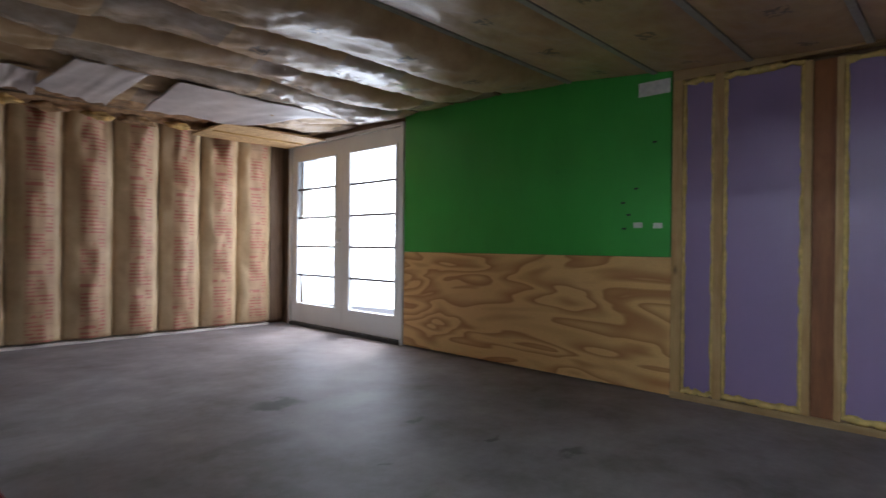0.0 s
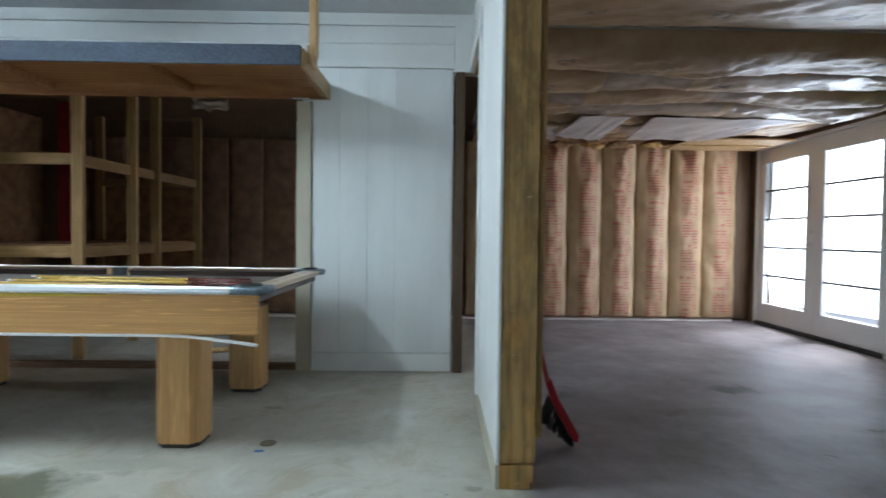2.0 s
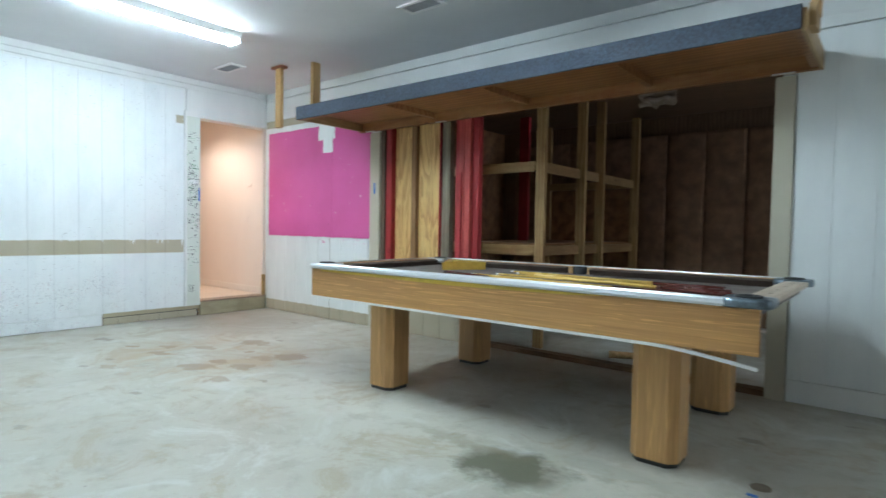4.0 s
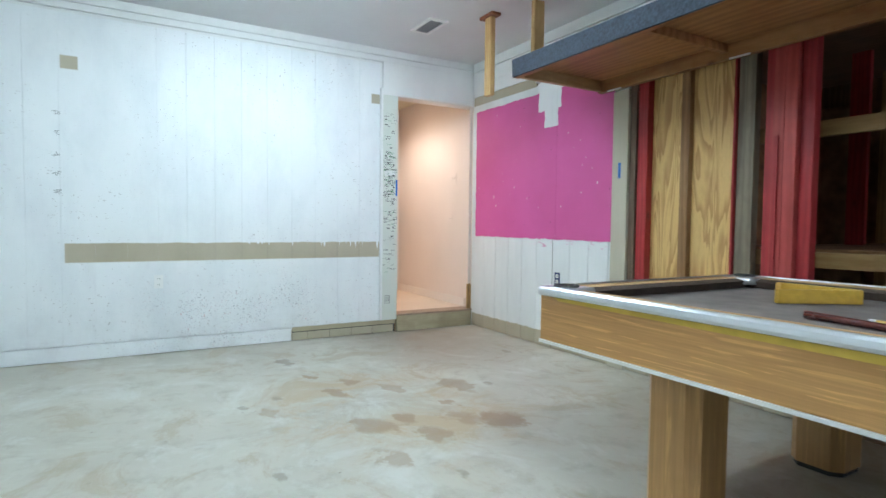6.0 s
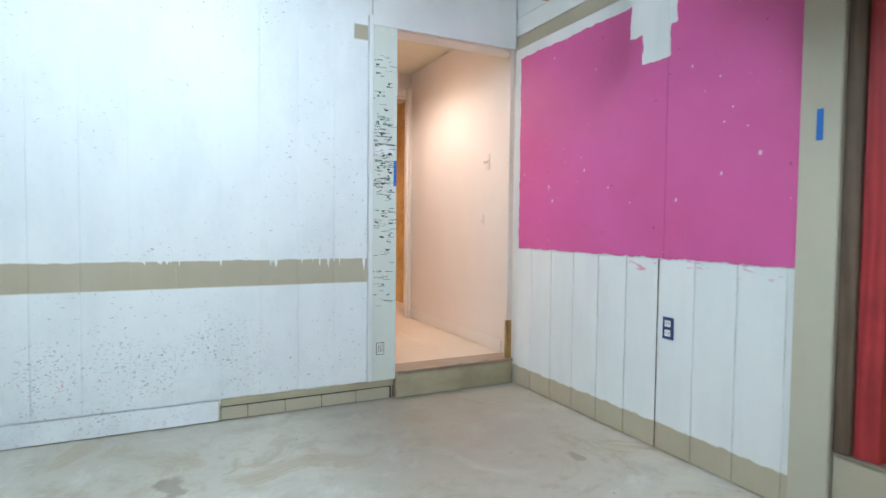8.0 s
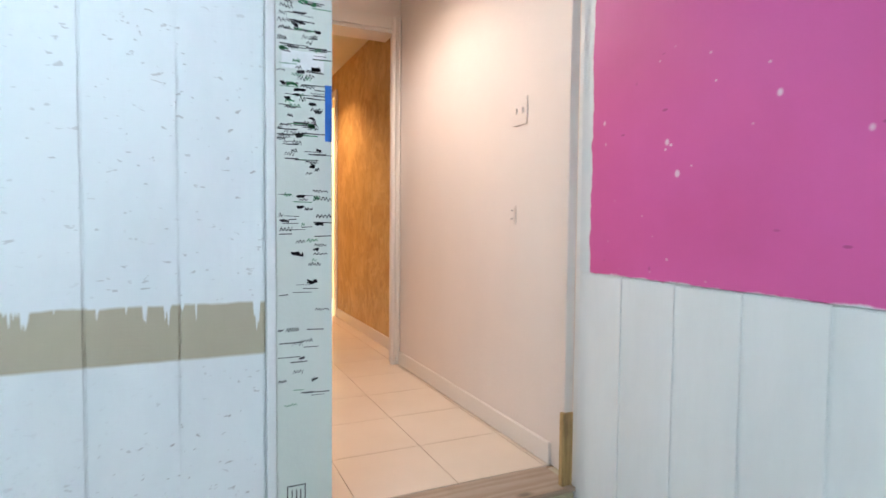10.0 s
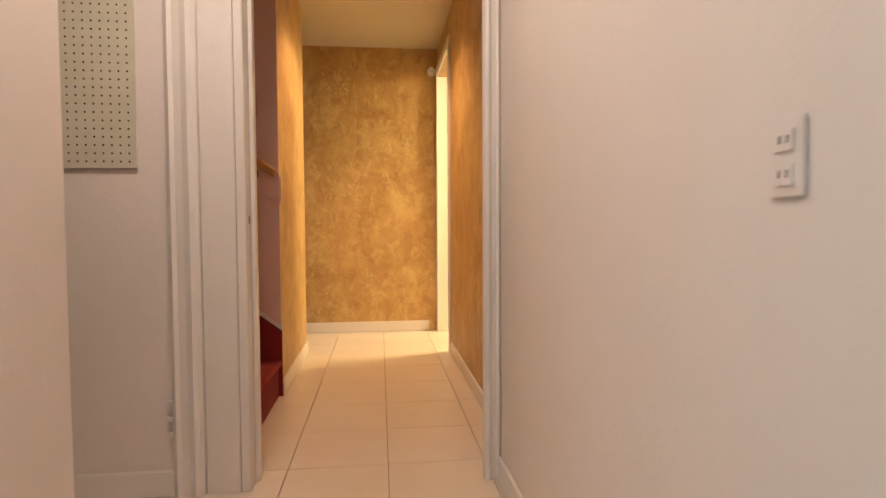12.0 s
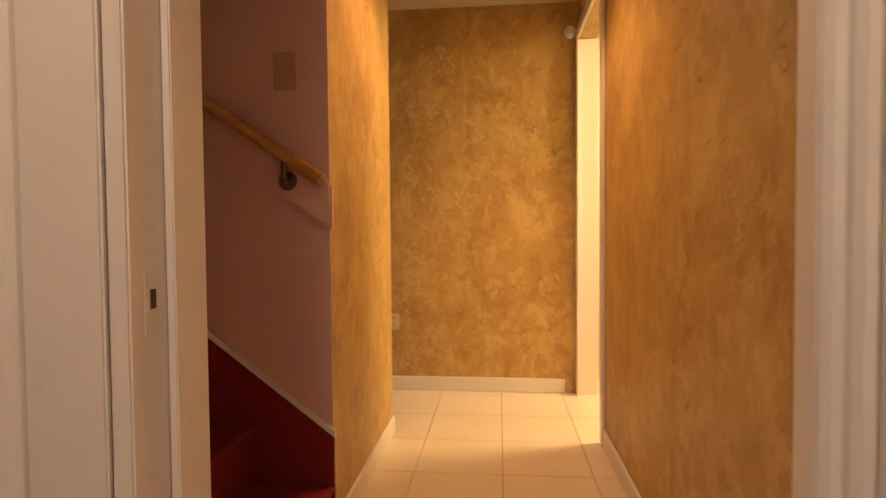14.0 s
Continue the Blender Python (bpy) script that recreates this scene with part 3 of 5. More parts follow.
def struct(ob, label, category):
    return tagged(ob, label, category, kind="structure")


def thing(name, place, label, category, group="", kind=""):
    ob = new(name)
    ob.empty_display_size = 0.1
    ob.location = place
    return tagged(ob, label, category, group, kind)


def grid_sheet(name, us, vs, fn, material, parent=None, label="", thick=0.01):
    """A wavy sheet: fn(u, v) gives a place; a second skin closes it."""
    nu, nv = len(us), len(vs)
    verts = [fn(u, v) for u in us for v in vs]
    faces = [(i * nv + j, i * nv + j + 1, (i + 1) * nv + j + 1, (i + 1) * nv + j) for i in range(nu - 1) for j in range(nv - 1)]
    me = bpy.data.meshes.new(name)
    me.from_pydata(verts, [], faces)
    me.materials.append(material)
    for p in me.polygons:
        p.use_smooth = True
    ob = new(name, me)
    s = ob.modifiers.new("thickness", "SOLIDIFY")
    s.thickness, s.offset = thick, 0.0
    if parent is not None:
        ob.parent = parent
        ob.matrix_parent_inverse = Matrix.Translation(-parent.matrix_basis.translation)
    if label:
        ob["label"] = label
    return ob


def span(a, b, n):
    return [a + (b - a) * i / (n - 1) for i in range(n)]


# ---- large structure ----
XE, YN, YB, XW = 4.015, 6.29, 3.635, -6.297      # east wall, kraft wall, boarded wall, west wall
YS = -3.2                                        # plain wall behind
ZC = 2.62                                        # garage ceiling
ZF, ZH = 0.163, 2.48                             # hall floor and ceiling
XH, YR = -8.10, 3.665                            # hall door wall, lobby side wall
XF = -10.85                                      # end of the hall

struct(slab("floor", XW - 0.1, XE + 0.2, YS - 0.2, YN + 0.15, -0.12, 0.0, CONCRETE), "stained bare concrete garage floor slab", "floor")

# garage ceiling and the wall closing the south
struct(slab("ceiling", XW - 0.1, 0.60, YS - 0.2, YB + 0.1, ZC, ZC + 0.12, CEIL_W), "flat white painted garage ceiling", "ceiling")
struct(slab("wall_south", XW - 0.1, XE + 0.2, YS - 0.15, YS, 0.0, 2.8, WHITE), "plain white painted garage wall", "wall")

# ---- west wall with the lobby door ----
west = struct(slab("wall_west", XW - 0.15, XW - 0.016, YS, 2.784, 0.0, ZC, WHITE), "white boarded garage wall with a tan band", "wall")
slab("lintel", XW - 0.15, XW - 0.016, 2.80, 3.70, 2.205, ZC, WHITE, west)
slab("step_face", XW - 0.15, XW - 0.02, 2.80, 3.70, 0.0, ZF - 0.004, TAN, west)
# ---- boarded north wall of the garage, with its wide opening ----
north = struct(slab("wall_north", XW - 0.018, -4.30, YB + 0.016, YB + 0.12, 0.0, ZC, WHITE), "white boarded wall, partly painted pink, with a wide opening", "wall")
slab("wall_beside_opening", -0.80, 0.306, YB + 0.016, YB + 0.12, 0.0, ZC, WHITE, north)
slab("wall_above_opening", -4.30, -0.80, YB + 0.016, YB + 0.12, 2.06, ZC, WHITE, north)
# panelled bays on the near side of the opening
slab("bay_panel", -4.30, -3.50, YB + 0.07, YB + 0.085, 0.276, 2.06, PLY_BACK, north, "pale plywood between the studs")
for nm, x0, x1, y0, mt in (("stud", -4.27, -4.215, -0.002, BROWN_Z), ("stud", -4.213, -4.132, 0.012, RED_Z), ("stud", -3.885, -3.822, 0.03, TEA_Z),
                           ("stud", -3.512, -3.498, 0.0, RED_Z), ("stud", -3.496, -3.445, 0.02, GREY_Z), ("stud", -3.443, -3.388, 0.006, GREY_Z),
                           ("stud", -3.335, -3.285, 0.02, RED_Z), ("stud", -3.283, -3.22, 0.0, ROSE_Z), ("stud", -3.218, -3.155, -0.004, ROSE_Z), ("stud", -3.153, -3.085, 0.03, RED_Z)):
    slab(nm, x0, x1, YB + y0, YB + y0 + 0.06, 0.276, 2.06, mt, north, "", 0.003)
slab("bay_ledge", -4.27, -3.085, YB - 0.004, YB + 0.11, 0.262, 0.274, GREY_X, north, "worn ledge under the studs", 0.002)
slab("bay_plinth", -4.27, -3.085, YB + 0.017, YB + 0.11, 0.0, 0.261, DARK_X, north)
for i in range(6):
    x0 = -4.27 + i * 0.1975
    slab("board", x0 + 0.001, x0 + 0.1965, YB, YB + 0.0155, 0.004, 0.261, TAN, north, "unpainted tan board" if i == 0 else "", 0.0036)
slab("stud", -3.27, -3.245, YB - 0.012, YB - 0.002, 0.62, 1.52, RED_Z, north, "short red batten")
slab("trim", -4.412, -4.272, YB - 0.02, YB + 0.014, 0.0, 1.975, TRIMTAN, north, "tan door trim", 0.003)
slab("trim", -0.836, -0.728, YB - 0.02, YB + 0.014, 0.0, 1.975, TRIMTAN, north, "tan door trim", 0.003)
slab("sill_plate", -3.085, -0.84, YB + 0.02, YB + 0.11, 0.0, 0.038, DARK_X, north)
slab("blue_tape", -4.352, -4.330, YB - 0.0225, YB - 0.0205, 1.36, 1.47, BLUE, north, "strip of blue masking tape")

DARKPOST = wood("weathered_stud_wood", (0.15, 0.10, 0.055), (0.08, 0.05, 0.03), "Z", 7, 0.65)
# ---- partition and its end post ----
part_w = struct(slab("wall_partition", 0.455, 0.585, 1.885, 2.80, 0.0, ZC, WHITE), "white partition wall ending in a timber post", "wall")
slab("wall_over_door", 0.455, 0.585, 2.80, YB + 0.1, 2.20, ZC, WHITE, part_w)
slab("corner_fill", 0.306, 0.4545, YB - 0.005, YB + 0.10, 2.203, ZC, WHITE, part_w)
slab("board_face", 0.440, 0.453, 1.735, 2.80, 0.10, ZC, WHITE, part_w, "white painted boards", 0.002)
slab("board_foot", 0.436, 0.453, 1.735, 2.80, 0.0, 0.098, TRIMTAN, part_w)
slab("board_face", 0.440, 0.453, 2.802, 3.60, 2.202, ZC, WHITE, part_w)
slab("head_trim", 0.422, 0.4395, 2.70, 3.60, 2.20, 2.31, WHITE, part_w)
slab("door_trim", 0.424, 0.4395, 2.71, 2.80, 0.10, 2.198, WHITE, part_w)
slab("head_lining", 0.456, 0.584, 2.802, 3.60, 2.175, 2.199, OLD_Z, part_w)
slab("corner_stud", 0.318, 0.388, YB - 0.03, YB + 0.08, 0.0, 2.20, DARKPOST, part_w, "bare weathered door stud", 0.004)
post = struct(slab("post", 0.452, 0.598, 1.74, 1.883, 0.102, ZC, OLD_Z, None, "", 0.005), "weathered square timber post at the end of the partition", "post")
slab("post_block", 0.454, 0.590, 1.735, 1.880, 0.0, 0.098, OLD_Z, post, "short block under the post", 0.004)
slab("post_strip", 0.600, 0.625, 1.76, 1.875, 0.20, 2.1, OLD_Z, post, "", 0.003)
struct(slab("wall_header", 0.46, 0.60, YS, 1.738, 2.16, ZC, OSB), "strand board above the open side of the store room", "wall")

# ---- store room ----
TOPS = ((-3.2, 1.95), (0.8, 1.96), (1.7, 2.02), (2.4, 2.09), (3.2, 2.13), (6.4, 2.14))


def roof_z(y):
    for (a, za), (b, zb) in zip(TOPS, TOPS[1:]):
        if y <= b:
            return za + (zb - za) * (y - a) / (b - a)
    return TOPS[-1][1]


east = struct(slab("wall_east", XE + 0.075, XE + 0.19, YS, 4.165, 0.0, 2.6, DARK_Z), "framed store room wall with foam board, green board and plywood", "wall")
slab("wall_behind_door_corner", XE + 0.02, XE + 0.19, 6.17, YN + 0.1, 0.0, 2.6, DARK_Z, east)
slab("wall_over_doors", XE + 0.02, XE + 0.19, 4.165, 6.17, 2.09, 2.6, DARK_X, east)
slab("green_board", XE, XE + 0.014, 1.69, 4.155, 0.875, 2.18, GREEN, east, "green painted board")
slab("plywood_sheet", XE - 0.003, XE + 0.014, 1.685, 4.155, 0.012, 0.872, PLY_WALL, east, "figured fir plywood sheet")
slab("paper_label", XE - 0.002, XE - 0.0005, 1.70, 1.905, 1.905, 1.995, PAPERW, east, "white paper label with small print")
for z0, y0 in ((1.055, 1.80), (1.06, 1.93)):
    slab("paper_label", XE - 0.002, XE - 0.0005, y0 - 0.06, y0, z0, z0 + 0.035, PAPERW, east)
for y0, z0 in ((1.99, 1.22), (1.95, 1.14), (1.98, 1.05), (1.78, 1.60), (1.90, 1.31)):
    slab("nail_hole", XE - 0.0015, XE - 0.0005, y0, y0 + 0.03, z0, z0 + 0.012, BLACK, east)
# foam boards between the studs
rng = random.Random(4)
STUDS = ((1.622, 1.684, LUMBER_Z), (1.387, 1.437, LUMBER_Z), (0.945, 0.982, LUMBER_Z), (0.840, 0.943, REDWOOD_Z), (0.805, 0.838, LUMBER_Z), (0.36, 0.40, LUMBER_Z), (-0.06, -0.02, LUMBER_Z), (-0.48, -0.44, LUMBER_Z))
for a, b, mt in STUDS:
    slab("stud", XE + (0.012 if mt is REDWOOD_Z else 0.0), XE + 0.074, a, b, 0.04, roof_z(a) - 0.03, mt, east, "", 0.003)
slab("sole_plate", XE - 0.004, XE + 0.074, -0.5, 1.684, 0.0, 0.039, LUMBER_Y, east)
slab("top_plate", XE - 0.002, XE + 0.074, -0.5, 1.684, 1.965, 2.03, LUMBER_Y, east)
PANELS = ((1.439, 1.620), (0.984, 1.385), (0.402, 0.803), (-0.018, 0.358), (-0.438, -0.062))


def foam_bead(pts, r, name="spray_foam"):
    bm = bmesh.new()
    prev = None
    n = 7
    for p in pts:
        rr = r * rng.uniform(0.6, 1.5)
        ax = Vector((0, 1, 0)) if abs(pts[0][1] - pts[-1][1]) < 0.05 else Vector((0, 0, 1))
        ring = [bm.verts.new(Vector(p) + Vector((1, 0, 0)) * math.cos(6.283 * i / n) * rr + ax * math.sin(6.283 * i / n) * rr) for i in range(n)]
        if prev:
            for i in range(n):
                bm.faces.new((prev[i], prev[(i + 1) % n], ring[(i + 1) % n], ring[i])).smooth = True
        prev = ring
    return part(name, bm, FOAM, east, "", 0, True)


for a, b in PANELS:
    top = min(1.955, roof_z(b) - 0.05)
    slab("foam_board", XE + 0.022, XE + 0.072, a, b, 0.045, top, PURPLE, east, "purple foam insulation board", 0.002)
    for y in (a + 0.006, b - 0.006):
        foam_bead([(XE + 0.02, y, z) for z in span(0.05, top, 46)], 0.011)
    for z in (0.058, top - 0.005):
        foam_bead([(XE + 0.016, y, z + rng.uniform(-0.008, 0.008)) for y in span(a, b, 14)], 0.017)

# side room facing and board: darker copies, the room's shade put into their colour
SHADEFACE = simple("shaded_facing", (0.20, 0.108, 0.058), 0.8, 0, 7, 0.003, 0.35)
SHADEOSB = simple("shaded_strand_board", (0.25, 0.12, 0.05), 0.8, 0, 9, 0.002, 0.4)
# kraft faced batts along the north wall, right through to the dark side room
batts = struct(slab("wall_kraft", -4.6, XE + 0.02, YN + 0.09, YN + 0.2, 0.0, 2.6, DARK_Z), "stud wall filled with kraft-faced insulation batts", "wall")
slab("sole_plate", -4.6, 3.80, YN - 0.045, YN + 0.085, 0.0, 0.026, PINKISH, batts)
slab("stud", 3.83, 4.00, YN - 0.01, YN + 0.085, 0.04, 2.15, DARK_Z, batts, "", 0.003)
for i in range(20):
    x0 = 3.83 - 0.41 * (i + 1)
    seed = i * 3.7
    lean = rng.uniform(-0.012, 0.012)

    def batt(u, v, x0=x0, seed=seed, lean=lean):
        w = math.sin(math.pi * min(1, max(0, u))) ** 0.85
        droop = 1 + 2.2 * max(0.0, v - 0.78) / 0.22
        pk = noise.noise((u * 3, v * 6.0, seed)) * 0.017 + noise.noise((u * 7, v * 17, seed)) * 0.008 + 0.02 * abs(noise.noise((u * 2.0 + v * 3, v * 9, seed + 2)))
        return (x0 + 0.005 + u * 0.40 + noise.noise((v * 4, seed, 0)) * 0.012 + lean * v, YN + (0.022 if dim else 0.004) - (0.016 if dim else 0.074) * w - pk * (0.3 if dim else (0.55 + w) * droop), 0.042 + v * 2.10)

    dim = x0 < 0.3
    grid_sheet("insulation_batt", span(0, 1, 15), span(0, 1, 60), batt, SHADEFACE if dim else KRAFT, batts, "batt with the side room's shade in its facing colour" if dim else "brown kraft-faced batt with red print", 0.012)

# insulation overhead: batts hung between joists, some wrapped in sheeting
JOISTS = [0.15, 0.70, 1.25, 1.80, 2.42, 3.05, 3.55, 3.98, 4.42, 4.90, 5.40, 5.90, 6.30]


def store_ceiling():
    verts, faces, mats = [], [], []
    for j, (a, b) in enumerate(zip(JOISTS, JOISTS[1:])):
        wrapped = a > 2.9 and a < 4.0
        rough = 0.03 if a < 2.3 else (0.04 if a < 4.3 else 0.055)
        sag = 0.035 if a < 2.3 else (0.15 if a < 4.3 else 0.10)
        if a > 5.3:
            rough, sag = 0.045, 0.02
        nu, nv = 190, 21
        base = len(verts)
        for i in range(nu):
            x = 0.60 + (XE + 0.06 - 0.60) * i / (nu - 1)
            for q in range(nv):
                v = q / (nv - 1)
                y = a + 0.012 + (b - a - 0.024) * v
                w = math.sqrt(max(0.0, 1 - abs(2 * v - 1) ** 2.1))
                ease = min(1.0, 0.15 + max(0.0, XE - x) / 0.55)
                w *= ease
                z = roof_z(y) + 0.02 - sag * w * (0.75 + 0.5 * noise.noise((x * 0.9, j * 5.1, 0)))
                z -= rough * w * (1 - abs(noise.noise((x * 1.6 + y * 1.2, y * 3.5, j * 2.0)))) * 0.8
                z += rough * 0.30 * w * (1 - 2 * abs(noise.noise((x * 4.0 + y * 7.0, y * 4.0 - x, j * 3.0))))
                z += rough * 0.22 * w * (1 - 2 * abs(noise.noise((x * 11.0 - y * 9.0, y * 13.0, j * 5.0))))
                if a > 4.3:
                    z -= 0.05 * max(0, noise.noise((x * 1.3, j * 9.7, 4.0)))
                verts.append((x, y, z))
        for i in range(nu - 1):
            for q in range(nv - 1):
                faces.append((base + i * nv + q, base + (i + 1) * nv + q, base + (i + 1) * nv + q + 1, base + i * nv + q + 1))
                x = 0.6 + 3.4 * i / nu
                torn = wrapped and noise.noise((x * 0.8, j * 3.0, 7.0)) > 0.0
                mats.append(4 if a > 5.3 else 1 if torn or (4.3 < a < 5.3 and noise.noise((x * 1.1, j * 3.0, 2.0)) > 0.1) else 0)
    for y in JOISTS:
        w = 0.035 if y < 3.3 else 0.02
        z = roof_z(y) + 0.006
        base = len(verts)
        for x in (0.60, XE + 0.07):
            for dy in (-w / 2, w / 2):
                for dz in (0, 0.12):
                    verts.append((x, y + dy, z + dz))
        for q in ((0, 1, 3, 2), (4, 6, 7, 5), (0, 4, 5, 1), (2, 3, 7, 6), (0, 2, 6, 4), (1, 5, 7, 3)):
            faces.append(tuple(base + c for c in q))
            mats.append(2 if y < 2.8 else 3)
    me = bpy.data.meshes.new("ceiling_insulation")
    me.from_pydata(verts, [], faces)
    for m in (CKRAFT, SHEETING, GREYSTRIP, DARK_X, TUFT):
        me.materials.append(m)
    for p, mi in zip(me.polygons, mats):
        p.material_index, p.use_smooth = mi, mi < 2 or mi == 4
    return new("ceiling_insulation", me)


GREYSTRIP = simple("grey_furring", (0.34, 0.32, 0.27), 0.5)
struct(store_ceiling(), "sagging insulation batts and sheeting between ceiling joists", "ceiling")
struct(slab("ceiling_deck", 0.602, XE + 0.2, 1.2, YN + 0.2, 2.64, 2.70, OSB), "strand board deck over the store room", "ceiling")
struct(slab("ceiling_deck", 0.602, XE + 0.2, YS - 0.2, 1.198, 2.64, 2.70, OSB), "strand board deck over the store room", "ceiling")


PALESHEET = simple("pale_sheeting", (0.50, 0.44, 0.42), 0.38, 0, 9, 0.003, 0.12)


def hanging_sheet(top, foot, z1, z0, seed, label):
    """A crumpled sheet from its fixed edge (two x, y) to its loose edge."""
    (ax, ay), (bx, by) = top
    (cx, cy), (dx, dy) = foot

    def f(u, v):
        tx, ty = ax + (bx - ax) * u, ay + (by - ay) * u
        fx, fy = cx + (dx - cx) * u, cy + (dy - cy) * u
        fold = 0.022 * noise.noise((u * 2.2 + v * 1.6, v * 1.5, seed)) + 0.008 * noise.noise((u * 7, v * 2 + u * 3, seed))
        rag = 0.06 * noise.noise((u * 6, seed, 2.0)) * v
        return (tx + (fx - tx) * v, ty + (fy - ty) * v + rag, z1 + (z0 - z1) * v ** 1.6 + fold)
    ob = grid_sheet("hanging_sheeting", span(0, 1, 44), span(0, 1, 30), f, PALESHEET, None, "", 0.003)
    return tagged(ob, label, "plastic sheeting")


hanging_sheet(((1.40, 4.20), (1.82, 4.22)), ((1.32, 4.90), (1.80, 5.10)), 2.03, 1.965, 1.0, "torn translucent sheeting hanging from the ceiling insulation")
hanging_sheet(((2.02, 4.25), (3.38, 4.30)), ((2.05, 5.05), (2.85, 4.95)), 2.03, 1.975, 5.0, "loose grey sheeting sagging under the ceiling insulation")
hanging_sheet(((1.05, 4.60), (1.30, 4.65)), ((1.10, 5.05), (1.36, 5.15)), 2.02, 1.975, 8.0, "torn corner of sheeting hanging under the insulation")
tagged(slab("ceiling_board", 2.85, 3.95, 5.35, 6.12, 2.045, 2.062, OSB), "loose orange strand board sheet fixed under the joists", "board")
part("batten", box(bmesh.new(), 2.9, 3.9, 5.70, 5.73, 2.03, 2.044), LUMBER_X, bpy.data.objects["ceiling_board"])



def tuft(x, y, z, r, seed, mt, label):
    """A ragged clump of loose insulation pushed in above the wall batts."""
    bm = bmesh.new()
    bmesh.ops.create_icosphere(bm, subdivisions=3, radius=1.0)
    for v in bm.verts:
        n = v.co.copy()
        k = 0.75 + 0.55 * noise.noise(n * 1.7 + Vector((seed, 0, 0))) + 0.28 * noise.noise(n * 5.0 + Vector((0, seed, 0)))
        v.co = Vector((x, y, z)) + Vector((n.x * r * 1.9, n.y * r * 0.8, n.z * r * 0.62)) * k
    return tagged(part("insulation_tuft", bm, mt, None, "", 0, True), label, "insulation", "loose insulation tufts")


TUFTGOLD = simple("golden_fibre_tuft", (0.50, 0.30, 0.10), 0.95, 0, 18, 0.015, 0.45)
for i, (x, z, r) in enumerate(((0.95, 2.02, 0.10), (1.28, 2.05, 0.08), (1.62, 2.06, 0.09), (1.98, 2.03, 0.07), (2.30, 2.06, 0.10), (2.66, 2.05, 0.07))):
    tuft(x, 6.02 - 0.06 * (i % 2), z + 0.03, r, i * 2.3, TUFTGOLD if i % 2 else TUFT, "golden tuft of loose insulation above the wall batts" if i % 2 else "brown tuft of loose insulation above the wall batts")

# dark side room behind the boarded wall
struct(slab("wall_side_room", -4.72, -4.6, YB + 0.12, YN + 0.2, 0.0, 2.6, SHADEOSB), "board wall of the dark side room, shade in its colour", "wall")
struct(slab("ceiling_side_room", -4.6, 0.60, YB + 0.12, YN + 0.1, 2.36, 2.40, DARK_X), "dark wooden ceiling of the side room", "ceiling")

# ---- lobby and hall ----
struct(slab("floor_hall_base", XF - 1.6, XW - 0.02, 1.2, 5.4, 0.0, ZF - 0.006, GROUT), "brown mortar bed under the hall tiles", "floor")
struct(slab("ceiling_hall", XF - 1.6, XW - 0.15, 1.2, 5.4, ZH, ZH + 0.1, HALLCEIL), "cream painted hall ceiling", "ceiling")
struct(slab("wall_lobby_north", XH - 0.002, XW - 0.02, YR, YR + 0.1, ZF, ZH, PINKISH), "warm white lobby wall with pencil marks", "wall")
struct(slab("wall_lobby_south", -7.44, XW - 0.15, 2.50, 2.625, ZF, ZH, PINKISH), "warm white lobby wall ending at a nook", "wall")
struct(slab("wall_nook_side", -7.44, -7.32, 1.2, 2.50, ZF, ZH, PINKISH), "warm white side wall of the nook", "wall")
hd = struct(slab("wall_hall_door", XH - 0.12, XH, 1.2, 2.798, ZF, ZH, PINKISH), "warm white wall round the hall doorway", "wall")
slab("wall_over_doorway", XH - 0.12, XH, 2.798, YR, 2.26, ZH, PINKISH, hd)
struct(slab("wall_nook_end", XH - 0.12, -7.32, 1.1, 1.2, ZF, ZH, PINKISH), "plain end wall of the nook", "wall")
hn = struct(slab("wall_hall_north", -10.03, XH - 0.12, 3.74, 3.84, ZF, ZH, OCHRE), "ochre sponge-painted hall wall", "wall")
slab("wall_over_side_door", XF - 0.1, -10.03, 3.74, 3.84, 2.25, ZH, OCHRE, hn)
struct(slab("wall_hall_end", XF - 0.1, XF, 1.2, 3.74, ZF, ZH, OCHRE), "mottled ochre plaster wall at the end of the hall", "wall")
hs = struct(slab("wall_hall_south", -10.12, -9.16, 2.60, 2.75, ZF, ZH, OCHRE), "ochre hall wall beside the stairs", "wall")
struct(slab("wall_stairs", -9.28, -9.16, 0.2, 2.598, ZF, 4.6, MAUVE), "mauve painted wall along the stairs", "wall")
slab("end_board", -9.158, -9.150, 2.40, 2.75, ZF, ZH, MAUVE, hs, "mauve end of the wall")
struct(slab("wall_stairs_far", XH - 0.24, XH - 0.122, 0.2, 2.62, ZF, 4.6, MAUVE), "mauve painted wall on the near side of the stairs", "wall")
struct(slab("wall_stairs_end", -9.2, XH - 0.1, 0.1, 0.2, ZF, 4.6, MAUVE), "mauve wall at the top of the stairs", "wall")
struct(slab("ceiling_stairs", -9.2, XH - 0.1, 0.1, 1.2, 4.6, 4.7, HALLCEIL), "cream ceiling over the stairs", "ceiling")
struct(slab("wall_passage", -12.4, XF - 0.1, 1.1, 1.2, ZF, ZH, OCHRE), "plain ochre wall closing the passage", "wall")
struct(slab("wall_side_room_hall", XF - 0.5, -9.2, 5.3, 5.4, ZF, ZH, HALLCEIL), "plain wall of the lit side room", "wall")
struct(slab("wall_side_room_west", XF - 0.5, XF - 0.38, 3.84, 5.3, ZF, ZH, HALLCEIL), "plain wall of the lit side room", "wall")
struct(slab("wall_side_room_east", -9.3, -9.2, 3.84, 5.3, ZF, ZH, HALLCEIL), "plain wall of the lit side room", "wall")

